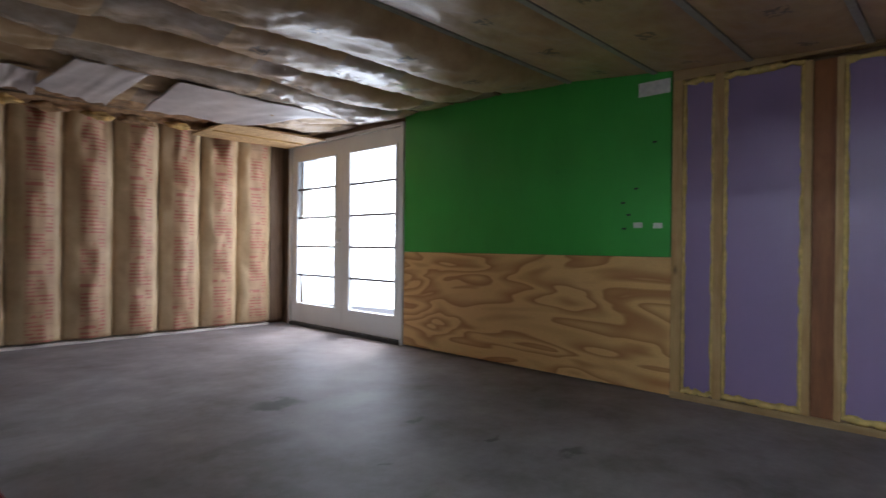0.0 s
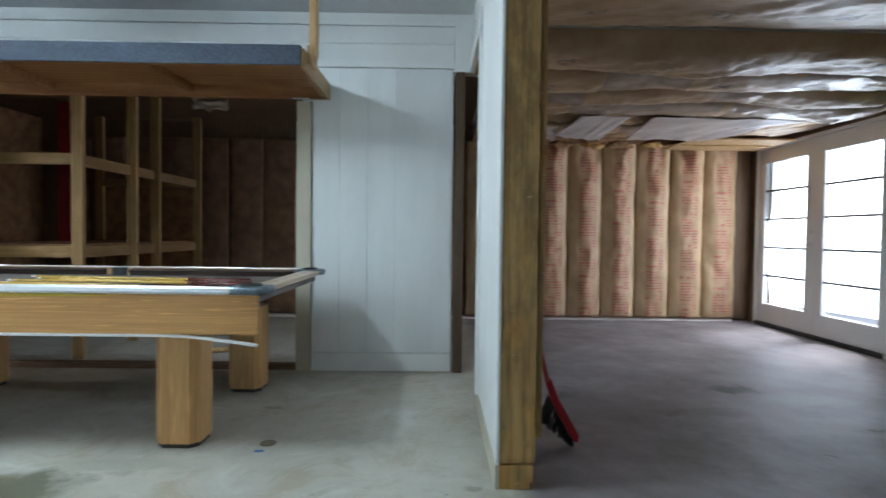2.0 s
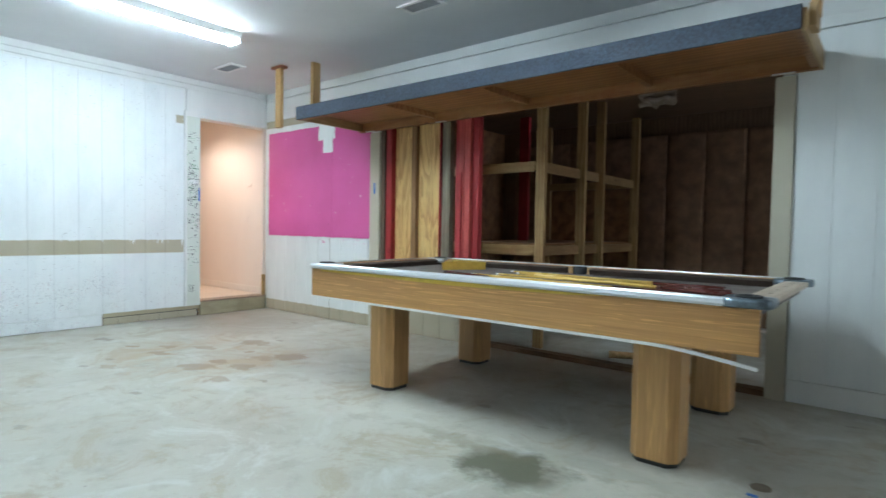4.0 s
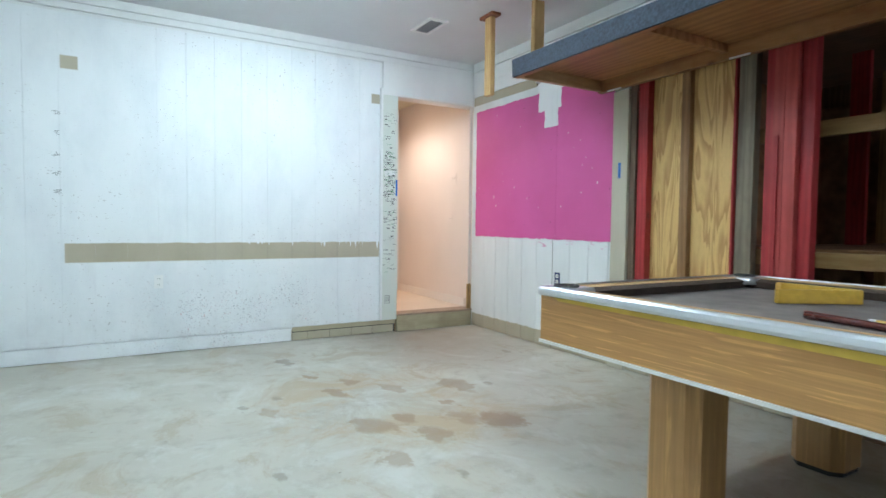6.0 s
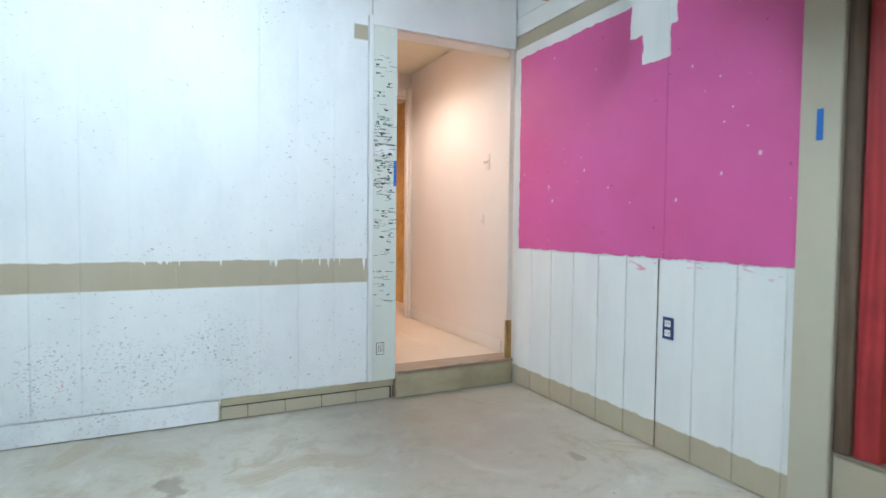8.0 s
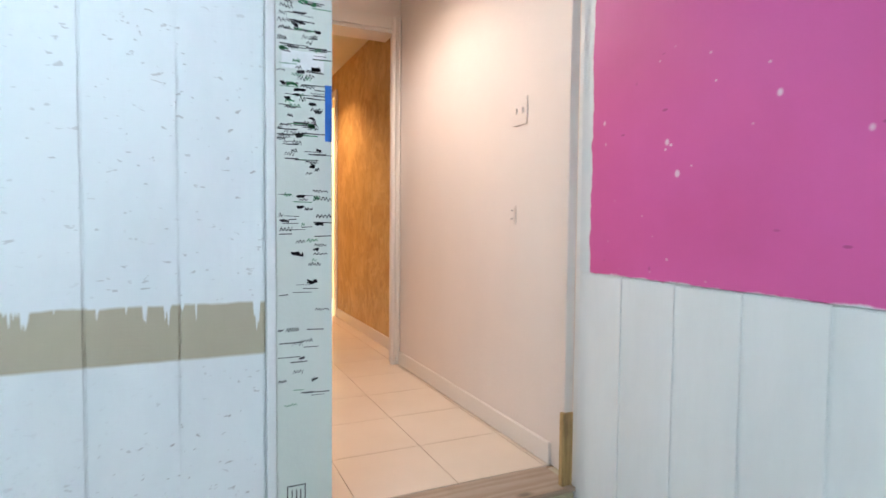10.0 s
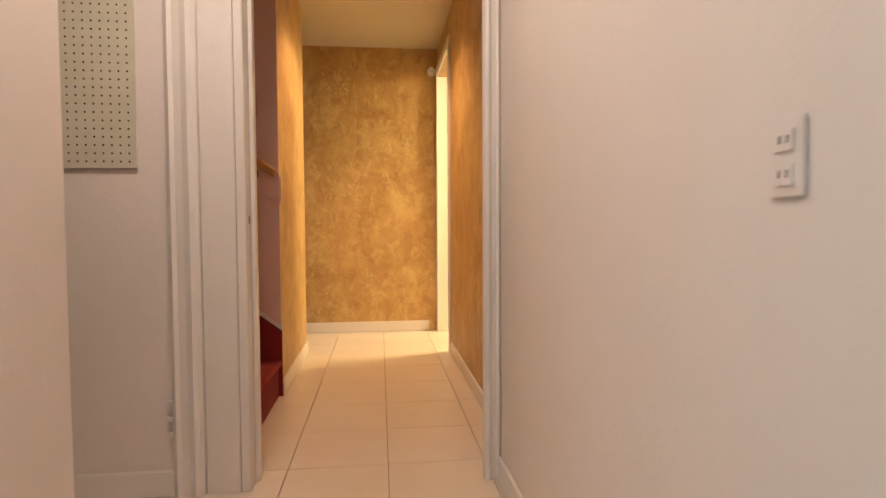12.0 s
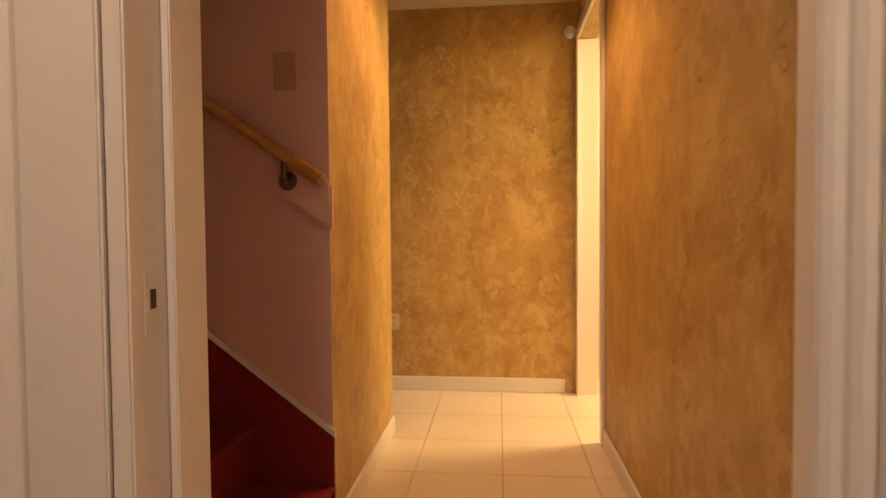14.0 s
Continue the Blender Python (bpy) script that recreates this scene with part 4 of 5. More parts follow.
# ---- glazed double door of the store room ----


def french_doors():
    d = thing("door_1", (XE, 5.15, 0.0), "white double door with ten glass panes, closed", "door", "", "structure")
    bm = bmesh.new()
    box(bm, XE - 0.012, XE + 0.12, 6.135, 6.168, 0.0, 2.085)
    box(bm, XE - 0.012, XE + 0.12, 4.167, 4.20, 0.0, 2.085)
    box(bm, XE - 0.012, XE + 0.12, 4.20, 6.135, 2.055, 2.085)
    part("door_frame", bm, WHITE, d)
    slab("threshold", XE - 0.02, XE + 0.13, 4.20, 6.135, 0.0, 0.035, BLACK, d, "dark threshold")
    for y0, y1, g0, g1 in ((5.157, 6.13, 5.268, 6.022), (4.205, 5.153, 4.288, 5.024)):
        bm = bmesh.new()
        a, b = XE + 0.02, XE + 0.064
        box(bm, a, b, y0, g0, 0.04, 2.05), box(bm, a, b, g1, y1, 0.04, 2.05)
        box(bm, a, b, g0, g1, 0.04, 0.257), box(bm, a, b, g0, g1, 1.89, 2.05)
        leaf = part("door_leaf", bm, WHITE, d)
        for i in range(5):
            z0, z1 = 0.257 + 1.633 * i / 5, 0.257 + 1.633 * (i + 1) / 5
            p = part("pane", box(bmesh.new(), XE + 0.040, XE + 0.045, g0 + 0.001, g1 - 0.001, z0 + 0.011, z1 - 0.011), GLASS, leaf)
            p.visible_shadow = False
            if i:
                part("muntin", box(bmesh.new(), XE + 0.024, XE + 0.060, g0 + 0.001, g1 - 0.001, z0 - 0.011, z0 + 0.011), GREYM, leaf)
        for e in (g0, g1):
            part("glazing_bead", box(bmesh.new(), XE + 0.008, XE + 0.019, e - 0.012, e + 0.012, 0.247, 1.90), WHITE, leaf)
    h = rod(bmesh.new(), (XE + 0.019, 5.20, 0.965), (XE - 0.045, 5.20, 0.965), 0.011)
    rod(h, (XE - 0.040, 5.205, 0.965), (XE - 0.040, 5.09, 0.965), 0.009)
    rod(h, (XE + 0.019, 5.20, 0.965), (XE + 0.010, 5.20, 0.965), 0.028)
    part("lever_handle", h, CHROME, d, "chrome lever handle")
    part("lock", rod(bmesh.new(), (XE + 0.019, 5.20, 1.09), (XE + 0.006, 5.20, 1.09), 0.022), CHROME, d)
    return d


GREYM = simple("grey_muntin", (0.10, 0.10, 0.11), 0.5)
french_doors()

# ---- outdoors beyond the glass ----
struct(slab("ground", 4.21, 400, -400, 400, -0.30, -0.12, LAWN), "lawn reaching away from the house", "ground")
struct(slab("patio", 4.22, 9.0, 2.0, 9.0, -0.118, -0.04, PATIO), "pale concrete patio outside the doors", "patio")


def shrub(x, y, h, seed):
    t = thing("shrub", (x, y, -0.12), "loose green shrub growing beside the patio", "shrub", "shrubs")
    r = random.Random(seed)
    bm = bmesh.new()
    tips = []
    for i in range(9):
        p = Vector((x, y, -0.12))
        d = Vector((r.uniform(-0.5, 0.5), r.uniform(-0.5, 0.5), 1)).normalized()
        q = p + d * h * r.uniform(0.6, 0.95)
        rod(bm, p, q, 0.02, 0.006, 6)
        tips += [p.lerp(q, k) for k in (0.4, 0.6, 0.8, 1.0)]
    part("stems", bm, BARK, t)
    bm = bmesh.new()
    for i in range(1500):
        c = r.choice(tips) + Vector((r.gauss(0, 0.16), r.gauss(0, 0.16), r.gauss(0, 0.14))) * h * 0.6
        n = Vector((r.gauss(0, 1), r.gauss(0, 1), r.gauss(0, 1))).normalized()
        u = n.orthogonal().normalized() * r.uniform(0.03, 0.06)
        w = n.cross(u) * 0.5
        bm.faces.new([bm.verts.new(c + k) for k in (u, w, -u, -w)])
    part("leaves", bm, LEAF, t)


shrub(7.2, 7.4, 2.3, 1), shrub(9.5, 6.3, 2.6, 2), shrub(12.0, 8.6, 3.2, 3)

# ---- pool table ----


def pool_table():
    t = thing("pool_table", (-1.93, 2.70, 0.0), "worn oak pool table with stripped cloth and metal rail trim", "pool table")
    x0, x1, y0, y1 = -3.29, -0.575, 2.015, 3.385
    slab("slate_bed", x0 + 0.06, x1 - 0.06, y0 + 0.05, y1 - 0.05, 0.695, 0.722, SLATE, t, "bare dark slate bed")
    slab("cabinet_bottom", x0 + 0.05, x1 - 0.43, y0 + 0.05, y1 - 0.05, 0.545, 0.558, BLACK, t)
    slab("apron", x0 + 0.02, x1 - 0.03, y0 + 0.010, y0 + 0.030, 0.560, 0.739, OAK, t, "oak laminate apron", 0.002)
    slab("apron", x0 + 0.02, x1 - 0.43, y1 - 0.030, y1 - 0.010, 0.560, 0.739, OAK, t, "", 0.002)
    slab("apron", x0 + 0.022, x0 + 0.042, y0 + 0.032, y1 - 0.032, 0.560, 0.739, OAK, t, "", 0.002)
    slab("end_frame", x1 - 0.46, x1 - 0.432, y0 + 0.032, y1 - 0.032, 0.60, 0.70, DARK_Z, t, "dark bare end frame, apron missing")
    bm = bmesh.new()
    pts = [(x0 + 0.10, 0.738), (x0 + 0.13, 0.726), (x0 + 1.2, 0.716), (x0 + 1.9, 0.727), (x1 - 0.6, 0.738)]
    prism(bm, pts, "Y", y0 + 0.006, y0 + 0.0098)
    part("glue_strip", bm, GLUE, t, "strip of yellow glue where laminate came off")
    # white edging, come loose and drooping at one end
    bm = bmesh.new()
    path = [(x0 + 0.02, 0.5545), (x1 - 0.45, 0.5545), (x1 - 0.36, 0.552), (x1 - 0.26, 0.543), (x1 - 0.14, 0.528), (x1 - 0.035, 0.513)]
    for (ax, az), (bx, bz) in zip(path, path[1:]):
        vs = [bm.verts.new(p) for p in ((ax, y0 + 0.002, az - 0.006), (bx, y0 + 0.002, bz - 0.006), (bx, y0 + 0.002, bz + 0.005), (ax, y0 + 0.002, az + 0.005))]
        ws = [bm.verts.new(v.co + Vector((0, 0.022, 0))) for v in vs]
        bm.faces.new(vs), bm.faces.new(ws)
        for i in range(4):
            bm.faces.new((vs[i], vs[(i + 1) % 4], ws[(i + 1) % 4], ws[i]))
    part("edging_strip", bm, WHITEP, t, "loose white plastic edging")
    # rails: wooden caps, cushions and metal trim
    pw = 0.11

    def rail(a0, a1, along, outer, inner, whole=True):
        s = 1 if inner > outer else -1
        cap = [(outer + s * 0.012, 0.722), (outer + s * 0.012, 0.770), (outer + s * 0.095, 0.770), (outer + s * 0.100, 0.722)]
        cus = [(outer + s * 0.097, 0.724), (outer + s * 0.097, 0.768), (outer + s * 0.120, 0.764), (outer + s * 0.142, 0.757), (outer + s * 0.125, 0.724)]
        trim = [(outer, 0.741), (outer - s * 0.006, 0.752), (outer - s * 0.004, 0.768), (outer + s * 0.006, 0.776), (outer + s * 0.022, 0.777), (outer + s * 0.026, 0.771), (outer + s * 0.011, 0.770), (outer + s * 0.011, 0.741)]
        flip = along == "X"
        if not whole:
            part("rail_cap", prism(bmesh.new(), [(outer - 0.115, 0.745), (outer - 0.115, 0.768), (outer - 0.008, 0.768), (outer - 0.008, 0.745)], along, a0, a1), PALERAIL, t, "pale stripped end rail with screw holes")
            for q in (0.25, 0.42, 0.60, 0.78):
                part("screw_hole", rod(bmesh.new(), (outer - 0.06, a0 + (a1 - a0) * q, 0.768), (outer - 0.06, a0 + (a1 - a0) * q, 0.7685), 0.009, 0.009, 10), BLACK, t)
            return
        part("rail_cap", prism(bmesh.new(), cap, along, a0, a1), BARE, t, "stripped bare wood rail" if flip else "")
        part("cushion", prism(bmesh.new(), cus, along, a0 + 0.03, a1 - 0.03), CUSHION, t)
        if flip:
            a0, a1 = (a0, (x0 + x1) / 2) if a1 < (x0 + x1) / 2 else ((x0 + x1) / 2 + 0.0006, a1)
        part("rail_trim", prism(bmesh.new(), trim, along, a0 - 0.005 * (a0 < mid or not flip), a1), CHROME, t, "dented brushed metal rail trim")

    mid = (x0 + x1) / 2
    for o, i in ((y0, y0 + 1), (y1, y1 - 1)):
        rail(x0 + pw, mid - 0.055, "X", o, i), rail(mid + 0.055, x1 - pw, "X", o, i)
    for o, i in ((x0, x0 + 1), (x1, x1 - 1)):
        rail(y0 + pw, y1 - pw, "Y", o, i, o < mid)
    # corner castings with pocket holes
    for cx, cy, sx, sy in ((x0, y0, 1, 1), (x1, y0, -1, 1), (x0, y1, 1, -1), (x1, y1, -1, -1)):
        n = 20
        hc, hr = Vector((cx + sx * 0.085, cy + sy * 0.085)), 0.048
        outer, holes = [], []
        for i in range(n):
            a = 2 * math.pi * i / n
            d = Vector((math.cos(a), math.sin(a)))
            holes.append(hc + d * hr)
            m = max(abs(d.x), abs(d.y))
            q = hc + d * (0.088 / m) if m > 0 else hc
            k = (q - Vector((cx + sx * 0.04, cy + sy * 0.04)))
            if k.x * sx < 0 and k.y * sy < 0 and k.length > 0.044:
                q = Vector((cx + sx * 0.04, cy + sy * 0.04)) + k.normalized() * 0.044
            outer.append(q)
        bm = bmesh.new()
        ot = [bm.verts.new((p.x, p.y, 0.774)) for p in outer]
        om = [bm.verts.new((p.x + (p.x - hc.x) * 0.05, p.y + (p.y - hc.y) * 0.05, 0.764)) for p in outer]
        ob_ = [bm.verts.new((p.x + (p.x - hc.x) * 0.04, p.y + (p.y - hc.y) * 0.04, 0.741)) for p in outer]
        ht = [bm.verts.new((p.x, p.y, 0.776)) for p in holes]
        hb = [bm.verts.new((p.x, p.y, 0.741)) for p in holes]
        for i in range(n):
            j = (i + 1) % n
            for q in ((ot[i], ot[j], ht[j], ht[i]), (ot[i], om[i], om[j], ot[j]), (om[i], ob_[i], ob_[j], om[j]), (ht[i], ht[j], hb[j], hb[i]), (ob_[i], hb[i], hb[j], ob_[j])):
                bm.faces.new(q).smooth = True
        cast = part("corner_casting", bm, CHROME if sx > 0 else DARKCAST, t, "scuffed metal pocket corner" if sx > 0 else "dark tarnished pocket corner")
        bm = bmesh.new()
        prev = None
        for i in range(21):
            a = 2 * math.pi * i / 20
            c = Vector((hc.x + math.cos(a) * 0.045, hc.y + math.sin(a) * 0.045, 0.777))
            out = Vector((math.cos(a), math.sin(a), 0))
            ring = [bm.verts.new(c + out * math.cos(k * 1.047) * 0.007 + Vector((0, 0, math.sin(k * 1.047) * 0.007))) for k in range(6)]
            if prev:
                for k in range(6):
                    bm.faces.new((prev[k], prev[(k + 1) % 6], ring[(k + 1) % 6], ring[k])).smooth = True
            prev = ring
        part("pocket_ring", bm, BLACK, cast)
        if sx > 0:
            part("pocket_cup", rod(bmesh.new(), (hc.x, hc.y, 0.60), (hc.x, hc.y, 0.735), 0.045, 0.047), BLACK, cast)
    for cy in (y0 + 0.082, y1 - 0.082):
        part("side_pocket", rod(bmesh.new(), (mid, cy, 0.61), (mid, cy, 0.772), 0.047, 0.05, 16), BLACK, t, "black side pocket")
    # chamfered legs
    for lx in (-2.735, -1.025):
        for ly in (2.235, 3.165):
            a, c = 0.105, 0.038
            oct8 = [(-a + c, -a), (a - c, -a), (a, -a + c), (a, a - c), (a - c, a), (-a + c, a), (-a, a - c), (-a, -a + c)]
            leg = part("leg", prism(bmesh.new(), [(lx + p, ly + q) for p, q in oct8], "Z", 0.022, 0.5445), OAK_Z, t)
            part("foot", prism(bmesh.new(), [(lx + p * 0.93, ly + q * 0.93) for p, q in oct8], "Z", 0.0, 0.0215), BLACK, leg, "black foot")


pool_table()


def cue(p, q, label):
    p, q = Vector(p), Vector(q)
    t = thing("pool_cue", p, label, "pool cue", "cues on the table")
    m = p.lerp(q, 0.27)
    n = p.lerp(q, 0.985)
    part("butt", rod(bmesh.new(), p, m, 0.0130, 0.0095, 10), CUEDARK, t, "dark varnished butt")
    part("shaft", rod(bmesh.new(), m, n, 0.0095, 0.006, 10), CUEWOOD, t)
    part("tip", rod(bmesh.new(), n, q, 0.006, 0.0058, 10), WHITEP, t)


cue((-0.80, 2.50, 0.737), (-2.20, 2.90, 0.731), "pool cue with a dark butt lying on the table")
cue((-0.84, 2.66, 0.736), (-2.26, 2.74, 0.730), "yellow maple pool cue lying on the slate")
cue((-0.96, 2.36, 0.737), (-2.36, 2.60, 0.731), "pool cue lying across the table bed")
cue((-0.90, 2.80, 0.736), (-2.32, 3.02, 0.730), "golden pool cue lying beside the others on the bed")
cue((-2.50, 2.50, 0.737), (-1.10, 2.30, 0.731), "pool cue lying the other way round")


def ball_rack():
    t = thing("ball_rack", (-2.75, 2.98, 0.722), "yellow wooden triangle rack lying on the table bed", "ball rack")
    c = Vector((-2.75, 2.98, 0))
    tri = [c + Vector((math.cos(a), math.sin(a), 0)) * 0.19 for a in (0.5, 0.5 + 2.094, 0.5 + 4.189)]
    for i in range(3):
        a, b = tri[i], tri[(i + 1) % 3]
        d = (b - a).normalized()
        n = Vector((d.y, -d.x, 0)) * 0.009
        bm = bmesh.new()
        vs = [bm.verts.new((p.x, p.y, z)) for z in (0.724, 0.780) for p in (a - n, b - n, b + n, a + n)]
        for f in ((0, 1, 2, 3), (4, 5, 6, 7), (0, 1, 5, 4), (1, 2, 6, 5), (2, 3, 7, 6), (3, 0, 4, 7)):
            bm.faces.new([vs[k] for k in f])
        part("side", bm, RACKWOOD, t, "", 0.003)


ball_rack()

# ---- canopy over the opening ----


def canopy():
    t = thing("canopy", (-2.55, YB, 1.99), "timber canopy with a slate-blue shingle edge over the opening", "canopy")
    a, b, f, k = -4.525, -0.612, 2.81, YB - 0.024
    bm = bmesh.new()
    prism(bm, [(f - 0.014, 1.995), (f - 0.002, 1.993), (f - 0.002, 2.107), (f - 0.018, 2.107)], "X", a, b)
    part("shingle_edge", bm, FELT, t, "rough slate-blue shingle edge")
    slab("shingle_roof", a, b, f, k, 2.090, 2.105, FELT, t)
    slab("roof_panel", a + 0.003, b - 0.003, f + 0.036, k - 0.042, 2.068, 2.086, PLY_CAN, t)
    slab("front_joist", a, b, f, f + 0.036, 1.992, 2.088, PLY_CAN, t)
    slab("ledger", a, b + 0.0, k - 0.04, k, 1.985, 2.088, PLY_CAN, t)
    for x in (a + 0.002, -3.55, -2.58, -1.6, b - 0.04):
        slab("cross_joist", x, x + 0.036, f + 0.037, k - 0.042, 2.02 if x > a + 0.1 and x < b - 0.1 else 1.995, 2.067, LUMBER_Y if x < -4.4 else PLY_CAN, t)
    slab("end_board", b + 0.001, b + 0.02, f + 0.002, k, 1.983, 2.094, LUMBER_Y, t, "pale end board", 0.002)
    slab("block", b + 0.021, b + 0.055, f + 0.06, f + 0.20, 2.02, 2.13, LUMBER_Y, t)
    for x in (-4.36, -3.44, -0.79):
        slab("shim", x - 0.06, x + 0.06, k - 0.055, k - 0.041, 1.976, 1.9835, WHITEP, t, "white wedge under the ledger")
    # hangers up to the ceiling
    slab("hanger", b + 0.021, b + 0.060, 2.93, 3.02, 2.095, ZC, LUMBER_Z, t, "two-by-four hanger", 0.003)
    slab("hanger", -4.72, -4.68, 3.10, 3.19, 2.10, ZC, LUMBER_Z, t, "", 0.003)
    slab("hanger_tie", -4.68, -4.526, 3.10, 3.19, 2.06, 2.10, LUMBER_X, t)


canopy()
hg = tagged(slab("hanging_stud", -5.145, -5.060, 2.99, 3.03, 2.01, ZC, LUMBER_Z, None, "", 0.003), "loose two-by-four hanging from the garage ceiling", "timber")
slab("ceiling_cleat", -5.19, -5.02, 2.97, 3.05, ZC - 0.022, ZC - 0.0005, REDWOOD_Z, hg)

# ---- shelf framing in the dark side room ----
# shelf lumber in darker tones that carry the side room's shade
SHADED_Z = wood("shaded_shelf_upright", (0.46, 0.30, 0.125), (0.28, 0.155, 0.055), "Z", 16)
SHADED_X = wood("shaded_shelf_rail", (0.46, 0.30, 0.125), (0.28, 0.155, 0.055), "X", 16)
SHADED_Y = wood("shaded_shelf_side", (0.36, 0.22, 0.095), (0.22, 0.12, 0.045), "Y", 16)
sf = thing("shelf_frame", (-2.9, 4.9, 0.0), "rough two-by-four shelf framing in the dark side room", "shelf frame")
for x, y in ((-2.62, 3.94), (-2.62, 4.72), (-2.62, 5.15), (-2.62, 6.12), (-3.75, 3.94), (-3.75, 6.12)):
    slab("upright", x - 0.045, x + 0.045, y - 0.02, y + 0.02, 0.0, 2.34, SHADED_Z, sf, "", 0.003)
for z in (0.80, 1.53):
    slab("front_rail", -3.72, -2.666, 3.92, 3.96, z, z + 0.088, SHADED_X, sf, "", 0.003)
    slab("side_rail", -2.664, -2.626, 3.962, 6.10, z - 0.002, z + 0.086, SHADED_Y, sf, "", 0.003)
    slab("back_rail", -3.72, -2.666, 6.10, 6.14, z, z + 0.088, SHADED_X, sf, "", 0.003)
slab("shelf_board", -3.72, -2.67, 3.97, 6.09, 0.889, 0.905, SHADEOSB, sf)
slab("back_board", -3.70, -2.67, 6.142, 6.16, 0.1, 1.52, SHADEOSB, sf, "board at the back, shade in its colour")
slab("red_board", -3.62, -3.50, 5.2, 5.24, 0.905, 2.3, RED_Z, sf, "red painted board standing behind")


def rag():
    def f(u, v):
        return (-2.15 + 0.34 * u + 0.05 * noise.noise((v * 3, 2, 1)), 4.9 + 0.1 * noise.noise((u * 4, v * 4, 1)), 2.36 - 0.30 * v * (0.6 + 0.5 * noise.noise((u * 3, 1, 5))))
    ob = grid_sheet("plastic_bag", span(0, 1, 18), span(0, 1, 12), f, SHEETING, None, "", 0.003)
    return tagged(ob, "crumpled pale plastic hanging from the side room ceiling", "plastic sheeting")


rag()
tagged(part("floor_scrap", rod(bmesh.new(), (-2.0, 4.0, 0.03), (-1.5, 4.25, 0.03), 0.03, 0.02, 8), LUMBER_X), "offcut of timber lying on the side room floor", "timber")

# ---- broom ----


def broom():
    t = thing("broom", (0.86, 2.22, 0.0), "red broom with black bristles leaning on the post", "broom")
    part("handle", rod(bmesh.new(), (0.618, 1.95, 0.66), (0.737, 2.20, 0.31), 0.011), REDP, t, "dark red metal handle")
    part("handle_grip", rod(bmesh.new(), (0.617, 1.948, 0.664), (0.610, 1.937, 0.69), 0.012, 0.010), BLACK, t)
    bm = bmesh.new()
    prism(bm, [(0.722, 0.325), (0.750, 0.335), (0.785, 0.245), (0.892, 0.055), (0.886, 0.020), (0.858, 0.033), (0.757, 0.215)], "Y", 2.185, 2.225)
    part("cap", bm, REDP, t, "red plastic cap", 0.004)
    bm = bmesh.new()
    r = random.Random(2)
    for i in range(260):
        k = r.random()
        top = Vector((0.740 + 0.130 * k, r.uniform(2.19, 2.22), 0.25 - 0.20 * k))
        bot = Vector((0.70 + 0.16 * k + r.gauss(0, 0.006), top.y + r.gauss(0, 0.012), max(0.003, 0.13 - 0.13 * k + r.gauss(0, 0.006))))
        rod(bm, top, bot, 0.0025, 0.0015, 4)
    part("bristles", bm, BLACK, t)


broom()

# ---- garage ceiling fixtures ----


def batten_light(cx, cy):
    t = thing("ceiling_light", (cx, cy, ZC), "lit fluorescent batten light on the garage ceiling, the southern one added", "ceiling light", "garage batten lights")
    bm = bmesh.new()
    prism(bm, [(cx - 0.10, ZC - 0.0005), (cx + 0.10, ZC - 0.0005), (cx + 0.07, ZC - 0.05), (cx - 0.07, ZC - 0.05)], "Y", cy - 0.62, cy + 0.62)
    part("housing", bm, WHITEP, t, "white enamelled housing")
    for x in (cx - 0.045, cx + 0.045):
        part("tube", rod(bmesh.new(), (x, cy - 0.60, ZC - 0.069), (x, cy + 0.60, ZC - 0.069), 0.016, None, 14), TUBE, t, "glowing fluorescent tube")
    for y in (cy - 0.616, cy + 0.602):
        slab("end_cap", cx - 0.08, cx + 0.08, y, y + 0.016, ZC - 0.09, ZC - 0.051, WHITEP, t)


# the third, southern batten is unseen, added to brighten the near floor and walls
batten_light(-4.60, 1.62), batten_light(-1.90, 1.62), batten_light(-3.40, -1.50)


VENTGREY = simple("grey_vent_metal", (0.30, 0.31, 0.33), 0.5)


def vent(x, y):
    t = thing("ceiling_vent", (x, y, ZC), "small white louvred vent in the garage ceiling", "vent", "ceiling vents")
    bm = bmesh.new()
    w, d = 0.17, 0.085
    box(bm, x - w, x + w, y - d, y - d + 0.025, ZC - 0.012, ZC - 0.0005), box(bm, x - w, x + w, y + d - 0.025, y + d, ZC - 0.012, ZC - 0.0005)
    box(bm, x - w, x - w + 0.03, y - d + 0.025, y + d - 0.025, ZC - 0.012, ZC - 0.0005), box(bm, x + w - 0.03, x + w, y - d + 0.025, y + d - 0.025, ZC - 0.012, ZC - 0.0005)
    part("frame", bm, WHITEP, t)
    slab("backing", x - w + 0.03, x + w - 0.03, y - d + 0.025, y + d - 0.025, ZC - 0.003, ZC - 0.001, BLACK, t)
    for i in range(5):
        yy = y - d + 0.034 + i * 0.0225
        bm = prism(bmesh.new(), [(yy, ZC - 0.004), (yy + 0.002, ZC - 0.004), (yy + 0.009, ZC - 0.011), (yy + 0.007, ZC - 0.011)], "X", x - w + 0.031, x + w - 0.031)
        part("slat", bm, VENTGREY, t)


vent(-5.55, 2.72), vent(-2.92, 2.70)

# ---- plates ----


